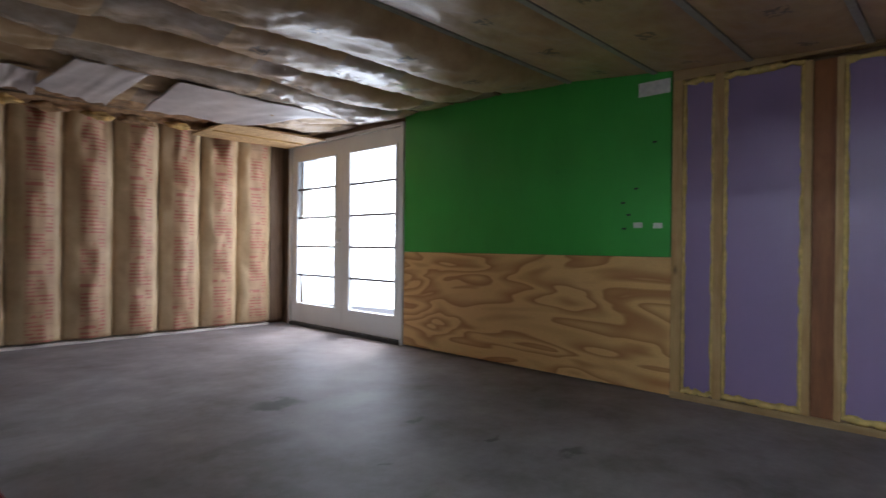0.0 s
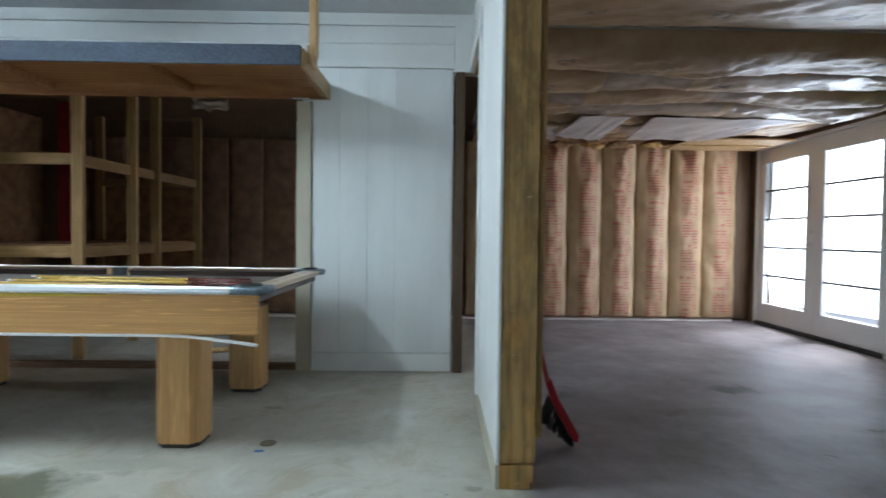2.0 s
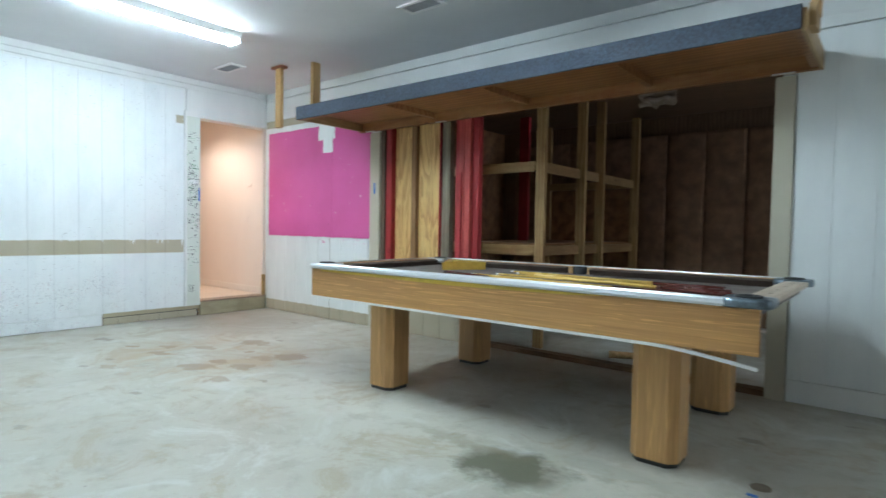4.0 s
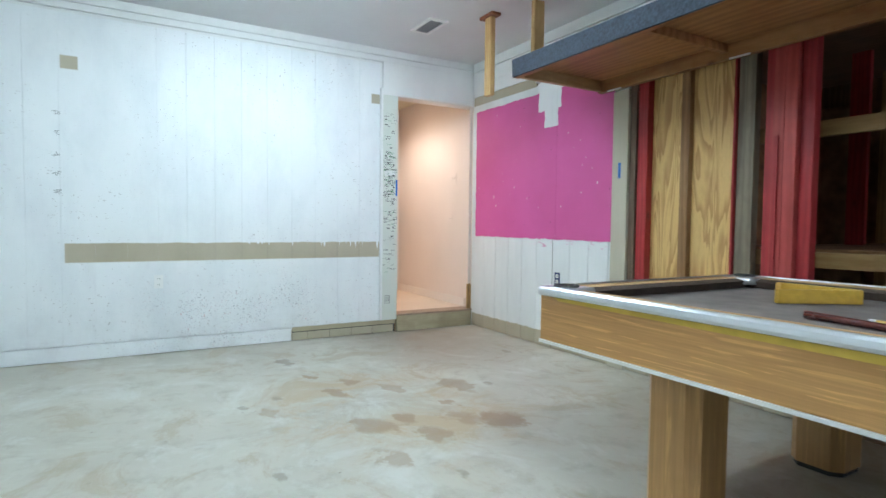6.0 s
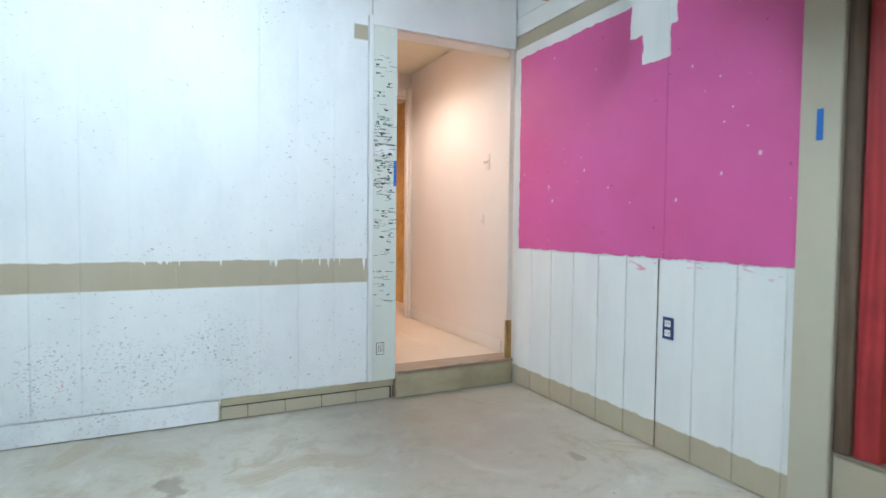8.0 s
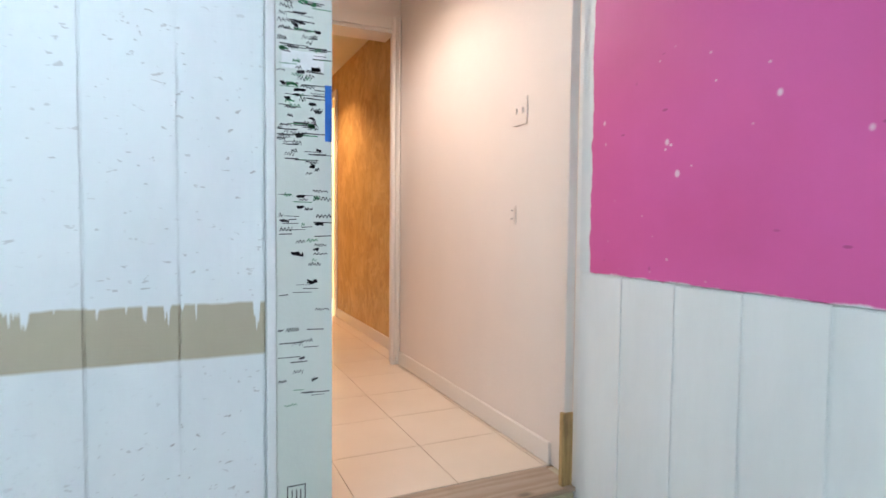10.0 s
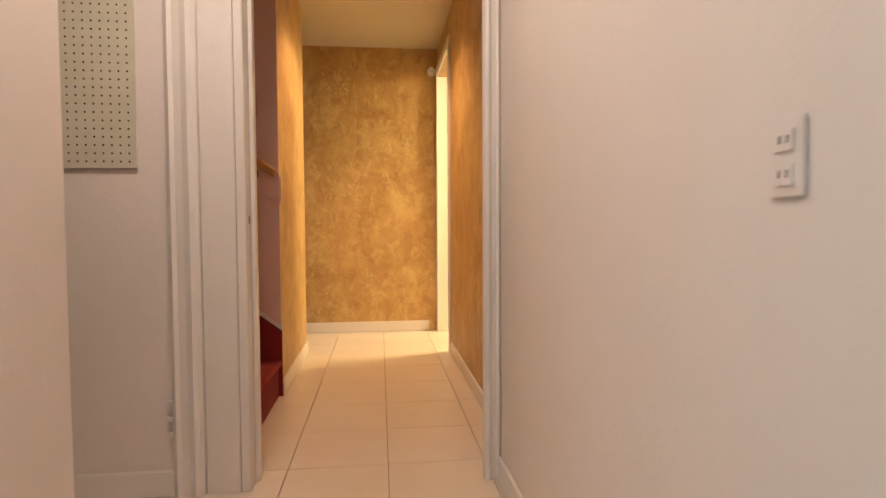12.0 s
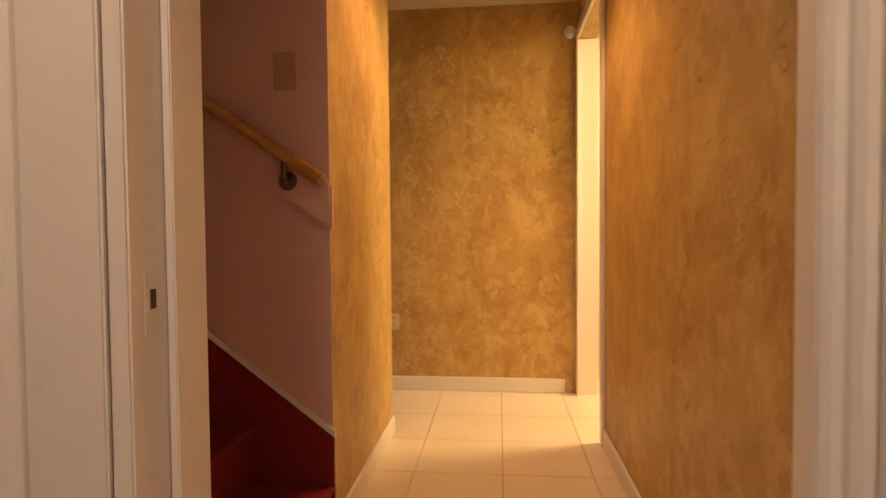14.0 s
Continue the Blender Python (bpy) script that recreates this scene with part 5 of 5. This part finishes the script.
def socket_plate(name, place, face, label, mt, rim=None, k=1.0):
    """A wall plate with two sockets; face is the direction that it looks."""
    x, y, z = place
    t = thing(name, place, label, "outlet")

    def bx(u0, u1, z0, z1, d0, d1):
        u0, u1, z0, z1 = u0 * k, u1 * k, z0 * k, z1 * k
        if face == "S":
            return (x + u0, x + u1, y - d1, y - d0, z + z0, z + z1)
        return (x + d0, x + d1, y + u0, y + u1, z + z0, z + z1)
    part("plate", box(bmesh.new(), *bx(-0.031, 0.031, -0.051, 0.051, 0.0, 0.004)), rim or mt, t, "", 0.0015)
    for dz in (-0.022, 0.022):
        s = part("socket", box(bmesh.new(), *bx(-0.017, 0.017, dz - 0.015, dz + 0.015, 0.0042, 0.0065)), mt, t, "", 0.002)
        for du in (-0.007, 0.007):
            part("slot", box(bmesh.new(), *bx(du - 0.0014, du + 0.0014, dz - 0.004, dz + 0.006, 0.0066, 0.0070)), BLACK, s)
    return t


socket_plate("wall_outlet", (-4.99, YB - 0.001, 0.585), "S", "white outlet in a navy box without its cover plate", WHITEP, rim=NAVY)
socket_plate("wall_outlet", (XW + 0.001, 0.79, 0.555), "E", "white painted outlet on the boarded wall", WHITEP)
socket_plate("wall_outlet", (XF + 0.001, 2.625, 0.585), "E", "ivory outlet on the ochre wall", IVORY)
socket_plate("wall_outlet", (-6.748, YR - 0.001, 1.100), "S", "white outlet on the lobby wall", PINKISH, k=0.78)


def switch_plate(place, face, mt, label):
    x, y, z = place
    t = thing("light_switch", place, label, "switch")
    if face == "S":
        slab("plate", x - 0.05, x + 0.05, y - 0.005, y, z - 0.055, z + 0.055, mt, t, "", 0.002)
        for d in (-0.022, 0.022):
            slab("toggle", x + d - 0.005, x + d + 0.005, y - 0.014, y - 0.0052, z - 0.008, z + 0.012, mt, t)
    else:
        slab("plate", x, x + 0.005, y - 0.036, y + 0.036, z - 0.058, z + 0.058, mt, t, "", 0.002)
        slab("toggle", x + 0.0052, x + 0.014, y - 0.005, y + 0.005, z - 0.008, z + 0.012, mt, t)


switch_plate((-6.700, YR - 0.001, 1.515), "S", PINKISH, "white double light switch on the lobby wall")
switch_plate((-9.149, 2.614, 1.637), "E", TANP, "ivory light switch on the stair wall")

# ---- doorway of the lobby ----
TANOLD = paint("grimy_tan_paint", (0.40, 0.35, 0.235), 0.6, 0.15, (0.20, 0.15, 0.06), 0.9)
cas = thing("door_casing", (XW, 3.2, 0.0), "greenish-white door casing covered in pencilled height marks", "door casing", "", "structure")
slab("jamb_casing", XW - 0.012, XW + 0.016, 2.645, 2.795, 0.118, 2.205, CASING_G, cas, "greenish board scribbled with height marks", 0.002)
slab("casing_edge", XW - 0.012, XW + 0.022, 2.622, 2.644, 0.118, 2.26, WHITE, cas, "", 0.002)
slab("head_casing", XW - 0.012, XW + 0.014, 2.645, YB - 0.003, 2.207, 2.50, WHITE, cas, "", 0.002)
slab("end_casing", XW - 0.012, XW + 0.004, 3.598, YB - 0.003, 0.42, 2.205, PINKISH, cas, "", 0.002)
slab("end_casing_foot", XW - 0.012, XW + 0.006, 3.59, YB - 0.003, 0.165, 0.418, OLD_Z, cas, "bare timber foot")
slab("jamb", XW - 0.15, XW - 0.013, 2.785, 2.80, ZF, 2.205, PINKISH, cas)
slab("step_board", XW - 0.015, XW + 0.022, 2.797, YB - 0.004, 0.0, 0.146, wood("treated_step_wood", (0.52, 0.46, 0.31), (0.35, 0.295, 0.185), "Y", 10, 0.6), cas, "worn tan step board", 0.004)
slab("threshold", XW - 0.16, XW + 0.026, 2.797, 3.638, 0.148, 0.1645, wood("threshold_wood", (0.50, 0.40, 0.31), (0.31, 0.22, 0.155), "Y"), cas, "worn wooden threshold", 0.004)
slab("blue_tape", XW + 0.0165, XW + 0.018, 2.775, 2.793, 1.28, 1.43, BLUE, cas)


def stroke(bm, pts, w, x):
    """A pen line through points of the casing's face."""
    for (ya, za), (yb, zb) in zip(pts, pts[1:]):
        ln = math.hypot(yb - ya, zb - za) or 1.0
        ny, nz = -(zb - za) / ln * w, (yb - ya) / ln * w
        bm.faces.new([bm.verts.new((x, p, q)) for p, q in ((ya + ny, za + nz), (yb + ny, zb + nz), (yb - ny, zb - nz), (ya - ny, za - nz))])


def scribbles():
    r = random.Random(11)
    bm, bg = bmesh.new(), bmesh.new()
    for band, n, spread in ((1.62, 40, 0.08), (1.42, 40, 0.05), (1.28, 44, 0.05), (1.55, 20, 0.04), (1.06, 30, 0.06), (0.92, 9, 0.05), (0.74, 12, 0.04), (1.85, 12, 0.08), (0.60, 7, 0.03), (2.00, 8, 0.04)):
        for i in range(n):
            z = r.gauss(band, spread)
            y = r.uniform(2.648, 2.752)
            to = bg if r.random() < 0.14 else bm
            kind = r.random()
            if kind < 0.42:
                # unreadable handwriting
                h, step = r.uniform(0.005, 0.012), r.uniform(0.0025, 0.005)
                pts = [(min(2.792, y + q * step), z + (h if q % 2 else 0.0) + r.uniform(-0.002, 0.002)) for q in range(r.randint(4, 11))]
                stroke(to, pts, r.uniform(0.0006, 0.0011), XW + 0.0166)
            elif kind < 0.84:
                # level height mark
                y2 = min(2.793, y + r.uniform(0.02, 0.07))
                stroke(to, [(y, z), (y2, z + r.uniform(-0.002, 0.002))], r.uniform(0.0005, 0.0016), XW + 0.0164)
            else:
                # crossed out
                w, h = r.uniform(0.012, 0.035), r.uniform(0.006, 0.012)
                pts = [(min(2.792, y + w * r.random()), z + h * r.random()) for q in range(12)]
                stroke(to, pts, 0.0020, XW + 0.0168)
    slab("paint_smear", XW + 0.0161, XW + 0.0163, 2.662, 2.772, 1.465, 1.512, WHITE, cas, "white paint over older marks")
    for u0, u1, v0, v1 in ((2.672, 2.722, 0.275, 0.278), (2.672, 2.722, 0.345, 0.348), (2.672, 2.675, 0.275, 0.348), (2.719, 2.722, 0.275, 0.348), (2.684, 2.687, 0.29, 0.335), (2.696, 2.699, 0.29, 0.335), (2.707, 2.710, 0.29, 0.335)):
        box(bm, XW + 0.0162, XW + 0.0168, u0, u1, v0, v1)
    for nm, b, m in (("pen_marks", bm, INK), ("green_pen_marks", bg, INKG)):
        o = part(nm, b, m, cas)
        o["kind"] = "stuff"


scribbles()


def wall_scribbles():
    """Faint pencilled tallies near the far end of the boarded wall."""
    r = random.Random(5)
    bm = bmesh.new()
    for z in (1.76, 1.62, 1.47, 1.335, 1.21):
        for i in range(4):
            box(bm, XW + 0.0002, XW + 0.0008, 0.13 + r.uniform(0, 0.03), 0.165 + r.uniform(0, 0.02), z + i * 0.008, z + i * 0.008 + 0.0022)
    o = part("pencil_marks", bm, INK, west)
    o["kind"] = "stuff"


wall_scribbles()

# ---- hall fittings ----


def hall_casing():
    t = thing("hall_door_casing", (XH, 3.13, ZF), "moulded warm white casing round the hall doorway", "door casing", "", "structure")
    prof = [(0.0, 0.0), (0.0, 0.012), (0.014, 0.022), (0.026, 0.014), (0.050, 0.016), (0.070, 0.024), (0.085, 0.019), (0.095, 0.010), (0.100, 0.0)]
    part("casing", prism(bmesh.new(), [(XH + 0.001 + b, 2.590 + a) for a, b in prof], "Z", ZF, 2.33), TRIM, t)
    part("casing", prism(bmesh.new(), [(XH + 0.001 + b, 3.664 - a * 0.6) for a, b in prof], "Z", ZF, 2.33), TRIM, t)
    part("head_casing", box(bmesh.new(), XH + 0.001, XH + 0.018, 2.692, 3.602, 2.255, 2.33), TRIM, t)
    slab("inner_board", XH + 0.001, XH + 0.013, 2.692, 2.798, ZF, 2.254, TRIM, t, "", 0.003)
    slab("jamb", XH - 0.172, XH + 0.008, 2.80, 2.828, ZF, 2.254, TRIM, t, "", 0.003)
    slab("jamb", XH - 0.075, XH + 0.008, 3.622, 3.650, ZF, 2.254, TRIM, t, "", 0.003)
    slab("door_stop", XH - 0.105, XH - 0.065, 2.829, 2.842, ZF, 2.254, TRIM, t, "", 0.002)
    slab("head_jamb", XH - 0.172, XH + 0.008, 2.829, 3.621, 2.232, 2.254, TRIM, t)
    slab("strike_plate", XH - 0.050, XH - 0.020, 2.8282, 2.8292, 1.015, 1.095, TRIM, t, "painted-over strike plate")
    slab("latch_hole", XH - 0.042, XH - 0.030, 2.8293, 2.8297, 1.045, 1.07, BLACK, t)
    for z in (0.36, 0.41, 0.46):
        slab("hinge_scar", XH + 0.004, XH + 0.020, 2.578, 2.589, z, z + 0.018, TRIM, t)


hall_casing()


def baseboard(x0, x1, y0, y1, label="white baseboard along the hall", mt=TRIM):
    b = part("baseboard", box(bmesh.new(), x0, x1, y0, y1, ZF, ZF + 0.085), mt, None, "", 0.004)
    return struct(b, label, "baseboard")


baseboard(XH + 0.024, XW - 0.16, YR - 0.012, YR - 0.0005, "low white baseboard along the lobby wall")
baseboard(-10.03, XH - 0.126, 3.728, 3.7395)
baseboard(-10.12, -9.16, 2.7505, 2.762)
baseboard(XF + 0.0005, XF + 0.014, 1.25, 3.66, "white baseboard below the ochre end wall")
baseboard(XH + 0.0005, XH + 0.012, 1.25, 2.60, "white baseboard in the nook")

sd = thing("side_door_casing", (-10.44, 3.74, ZF), "cream casing of the lit side doorway", "door casing", "", "structure")
for x0, x1 in ((-10.05, -9.985), (XF + 0.002, XF + 0.066)):
    slab("casing", x0, x1, 3.722, 3.7395, ZF, 2.245, TRIM, sd, "", 0.004)
slab("head_casing", XF + 0.002, -9.985, 3.722, 3.7395, 2.247, 2.31, TRIM, sd, "", 0.004)
slab("jamb", -10.05, -10.03, 3.7405, 3.842, ZF, 2.245, TRIM, sd)
slab("jamb", XF - 0.05, XF + 0.05, 3.7405, 3.842, ZF, 2.245, TRIM, sd)

det = thing("motion_sensor", (XF + 0.02, 3.69, 2.285), "small white motion sensor high in the hall corner", "sensor")
part("bracket", box(bmesh.new(), XF + 0.001, XF + 0.025, 3.675, 3.70, 2.27, 2.30), WHITEP, det)
part("body", box(bmesh.new(), XF + 0.026, XF + 0.075, 3.655, 3.715, 2.25, 2.32), WHITEP, det, "", 0.014)


def downlight(x, y, label):
    t = thing("ceiling_lamp", (x, y, ZH), label, "ceiling lamp")
    bm = bmesh.new()
    n = 24
    for r0, z0, r1, z1 in ((0.085, ZH - 0.006, 0.062, ZH - 0.008), (0.085, ZH - 0.006, 0.085, ZH - 0.0005), (0.062, ZH - 0.008, 0.055, ZH - 0.001)):
        a = [bm.verts.new((x + math.cos(6.2832 * i / n) * r0, y + math.sin(6.2832 * i / n) * r0, z0)) for i in range(n)]
        b = [bm.verts.new((x + math.cos(6.2832 * i / n) * r1, y + math.sin(6.2832 * i / n) * r1, z1)) for i in range(n)]
        for i in range(n):
            bm.faces.new((a[i], a[(i + 1) % n], b[(i + 1) % n], b[i])).smooth = True
    part("trim_ring", bm, WHITEP, t)
    part("lens", rod(bmesh.new(), (x, y, ZH - 0.004), (x, y, ZH - 0.001), 0.055, None, 24), BULB, t, "glowing lens")


downlight(-9.60, 3.20, "lit recessed lamp in the hall ceiling")
downlight(-7.30, 2.90, "lit recessed lamp added to the lobby ceiling, itself unseen")


def ceiling_ring():
    bm = bmesh.new()
    n = 28
    c = (-10.28, 2.864)
    for r0, r1 in ((0.075, 0.071), (0.052, 0.049)):
        a = [bm.verts.new((c[0] + math.cos(6.2832 * i / n) * r0, c[1] + math.sin(6.2832 * i / n) * r0, ZH - 0.002)) for i in range(n)]
        b = [bm.verts.new((c[0] + math.cos(6.2832 * i / n) * r1, c[1] + math.sin(6.2832 * i / n) * r1, ZH - 0.002)) for i in range(n)]
        for i in range(n):
            if i % 7 != 3:
                bm.faces.new((a[i], a[(i + 1) % n], b[(i + 1) % n], b[i]))
    tagged(part("alarm_mark", bm, IVORY), "faint ring where an alarm was removed from the ceiling", "mark")


ceiling_ring()


def pegboard():
    t = thing("pegboard", (XH + 0.006, 2.1, 1.9), "cream pegboard with rows of holes on the nook wall", "pegboard")
    y0, y1, z0, z1 = 1.55, 2.503, 1.22, 2.35
    part("board", box(bmesh.new(), XH + 0.006, XH + 0.012, y0, y1, z0, z1), IVORYB, t, "cream perforated hardboard")
    for z in (z0 + 0.04, z1 - 0.04):
        part("spacer", box(bmesh.new(), XH + 0.0005, XH + 0.0055, y0 + 0.05, y1 - 0.02, z - 0.015, z + 0.015), LUMBER_X, t)
    bm = bmesh.new()
    n = 6
    for i in range(int((y1 - y0) / 0.0254) - 1):
        for j in range(int((z1 - z0) / 0.0254) - 1):
            y, z = y1 - 0.022 - i * 0.0254, z0 + 0.02 + j * 0.0254
            bm.faces.new([bm.verts.new((XH + 0.0126, y + math.cos(6.2832 * k / n) * 0.0036, z + math.sin(6.2832 * k / n) * 0.0036)) for k in range(n)])
    o = part("peg_holes", bm, HOLE, t)
    o["kind"] = "stuff"


IVORYB = simple("cream_hardboard", (0.60, 0.55, 0.42), 0.5, 0, 20, 0.0003, 0.04)
HOLE = simple("shadowed_hole", (0.06, 0.045, 0.03), 0.9)
pegboard()

# ---- stairs ----


def stairs():
    t = thing("stairs", (-8.7, 2.6, ZF), "steep red carpeted stairs rising beside the hall", "stairs", "", "structure")
    rise, run = 0.186, 0.245
    for i in range(12):
        y1 = 2.735 - i * run
        z1 = ZF + (i + 1) * rise
        prof = [(y1 - run - 0.002, z1 - rise + (0.001 if i else 0)), (y1, z1 - rise + (0.001 if i else 0)), (y1, z1 - 0.03), (y1 + 0.018, z1 - 0.022), (y1 + 0.02, z1 - 0.008), (y1 + 0.008, z1), (y1 - run - 0.002, z1)]
        part("step", prism(bmesh.new(), prof, "X", -9.14, XH - 0.245), CARPET, t)
    # skirting along the wall
    m = rise / run
    sk = [(2.76, 0.50), (2.76, 0.522), (0.4, 0.522 + m * 2.36), (0.4, 0.50 + m * 2.36)]
    part("skirting_cap", prism(bmesh.new(), sk, "X", -9.149, -9.138), TRIM, t, "white skirting cap")
    low = [(2.755, ZF), (2.755, 0.499), (0.4, 0.499 + m * 2.36), (0.4, ZF)]
    part("skirting", prism(bmesh.new(), low, "X", -9.149, -9.1405), CARPET, t, "red carpet turned up the wall")


stairs()


def handrail():
    t = thing("handrail", (-9.10, 2.5, 1.4), "round wooden stair handrail on metal brackets", "handrail")
    p, q = Vector((-9.085, 2.745, 1.295)), Vector((-9.085, 0.9, 1.295 + 0.67 * 1.845))
    part("rail", rod(bmesh.new(), p, q, 0.020, None, 16), RAILWOOD, t)
    for k in (0.062, 0.75):
        c = p.lerp(q, k)
        bm = rod(bmesh.new(), (-9.1155, c.y, c.z - 0.075), (-9.108, c.y, c.z - 0.075), 0.030, 0.026, 18)
        rod(bm, (-9.108, c.y, c.z - 0.075), (-9.088, c.y, c.z - 0.070), 0.009)
        rod(bm, (-9.088, c.y, c.z - 0.073), (-9.085, c.y, c.z - 0.019), 0.009)
        part("bracket", bm, BRASS, t, "dark metal bracket")
    board = [(2.765, 1.142), (2.765, 1.288), (0.9, 1.288 + 0.683 * 1.865), (0.9, 1.142 + 0.683 * 1.865)]
    part("rail_board", prism(bmesh.new(), board, "X", -9.1495, -9.116), MAUVE, t, "mauve painted backing board", 0.007)


handrail()

# floor drain and loose scraps
dr = thing("floor_drain", (-0.612, 2.209, 0.0), "small round drain cap set in the concrete", "drain")
part("cap", rod(bmesh.new(), (-0.612, 2.209, 0.0005), (-0.612, 2.209, 0.004), 0.040, 0.037, 20), simple("rusty_iron", (0.17, 0.13, 0.09), 0.7), dr)
tagged(part("paper_scrap", box(bmesh.new(), -0.645, -0.605, 2.10, 2.12, 0.001, 0.003), BLUE, None), "small blue scrap of tape on the concrete floor", "scrap")

# ---- boards of the walls ----


def boards_west():
    """Upright boards with grooves between them, and level boards above."""
    y = 2.62
    first = True
    while y > YS:
        w = 0.2035
        y0 = max(YS, y - w)
        foot = 0.0 if y0 > 1.75 else 0.112
        slab("board", XW - 0.0155, XW, y0 + 0.0004, y, foot + 0.002, 2.478, BOARDS_W, west, "white painted board" if first else "", 0.0055 if y > -1.2 else 0.0)
        first = False
        y = y0
    slab("crown_board", XW - 0.0155, XW + 0.006, YS, YB - 0.02, 2.503, 2.553, WHITE, west, "", 0.002)
    slab("crown_board", XW - 0.0155, XW + 0.012, YS, YB - 0.02, 2.556, ZC - 0.001, WHITE, west, "", 0.002)
    slab("foot_board", XW - 0.015, XW + 0.010, YS, 1.805, 0.004, 0.110, BOARDS_W, west, "", 0.003)
    # black strip stands in for the shade between the foot boards
    slab("foot_gap", XW + 0.0003, XW + 0.0012, 1.812, 2.775, 0.004, 0.115, BLACK, west, "black strip for the shade in the foot board gaps")
    slab("foot_board", XW + 0.0015, XW + 0.014, 1.812, 2.783, 0.080, 0.117, TANOLD, west, "grimy tan foot board", 0.003)
    y = 1.812
    for w in (0.135, 0.1975, 0.2035, 0.2035, 0.2115):
        slab("foot_block", XW + 0.0015, XW + 0.009, y + 0.0015, y + w - 0.0015, 0.004, 0.0725, TAN, west, "", 0.003)
        y += w


def boards_north():
    n = 0
    runs = [(XW + 0.02, -4.414, 0.003, 0.903, 0.2035), (-6.277, -5.030, 0.9045, 2.205, 2.0), (-5.030, -4.414, 0.9045, 2.205, 2.0), (-0.726, 0.304, 0.140, 2.225, 0.2035)]
    for a, b, z0, z1, w in runs:
        x = a
        while x < b - 0.01:
            x1 = min(x + w, b)
            slab("board", x, x1 - (0.0016 if w > 1 else 0.0005), YB, YB + 0.0155, z0, z1, BOARDS_N, north, "pink painted panel" if w > 1 else ("white painted board" if n == 0 else ""), 0.0015 if w > 1 else 0.0050)
            n += 1
            x = x1
    slab("open_joint", -5.0583, -5.0558, YB - 0.0008, YB + 0.001, 0.004, 0.902, GREY_Z, north, "dark open joint between boards")
    # level boards along the top
    for z0, z1, d in ((2.288, 2.40, 0.004), (2.403, 2.53, 0.0), (2.533, ZC - 0.001, 0.01)):
        slab("level_board", XW + 0.02, 0.304, YB - d, YB + 0.0155, z0, z1, WHITE, north, "", 0.002)
    slab("level_board", -5.30, 0.304, YB - 0.014, YB + 0.0155, 2.228, 2.286, WHITE, north, "", 0.002)
    slab("tan_strip", XW + 0.02, -5.303, YB + 0.004, YB + 0.0155, 2.207, 2.286, TAN, north)
    slab("foot_board", -0.724, 0.304, YB - 0.008, YB + 0.0155, 0.003, 0.137, WHITE, north, "", 0.003)


boards_west()
boards_north()


def tiles():
    fl = bpy.data.objects["floor_hall_base"]
    s = 0.358
    me = None
    for ix in range(14):
        for iy in range(7):
            x1 = -6.46 - ix * s
            y0 = 3.280 - s * (iy - 2)
            if y0 > 3.75 and x1 > -9.9:
                continue
            if me is None:
                bm = box(bmesh.new(), -s + 0.0014, -0.0014, 0.0016, s - 0.0014, 0.0, 0.006)
                bmesh.ops.recalc_face_normals(bm, faces=bm.faces)
                me = bpy.data.meshes.new("tile")
                bm.to_mesh(me)
                bm.free()
                me.materials.append(TILE)
            o = new("tile", me)
            o.parent = fl
            o.location = (x1, y0, ZF - 0.006)


tiles()
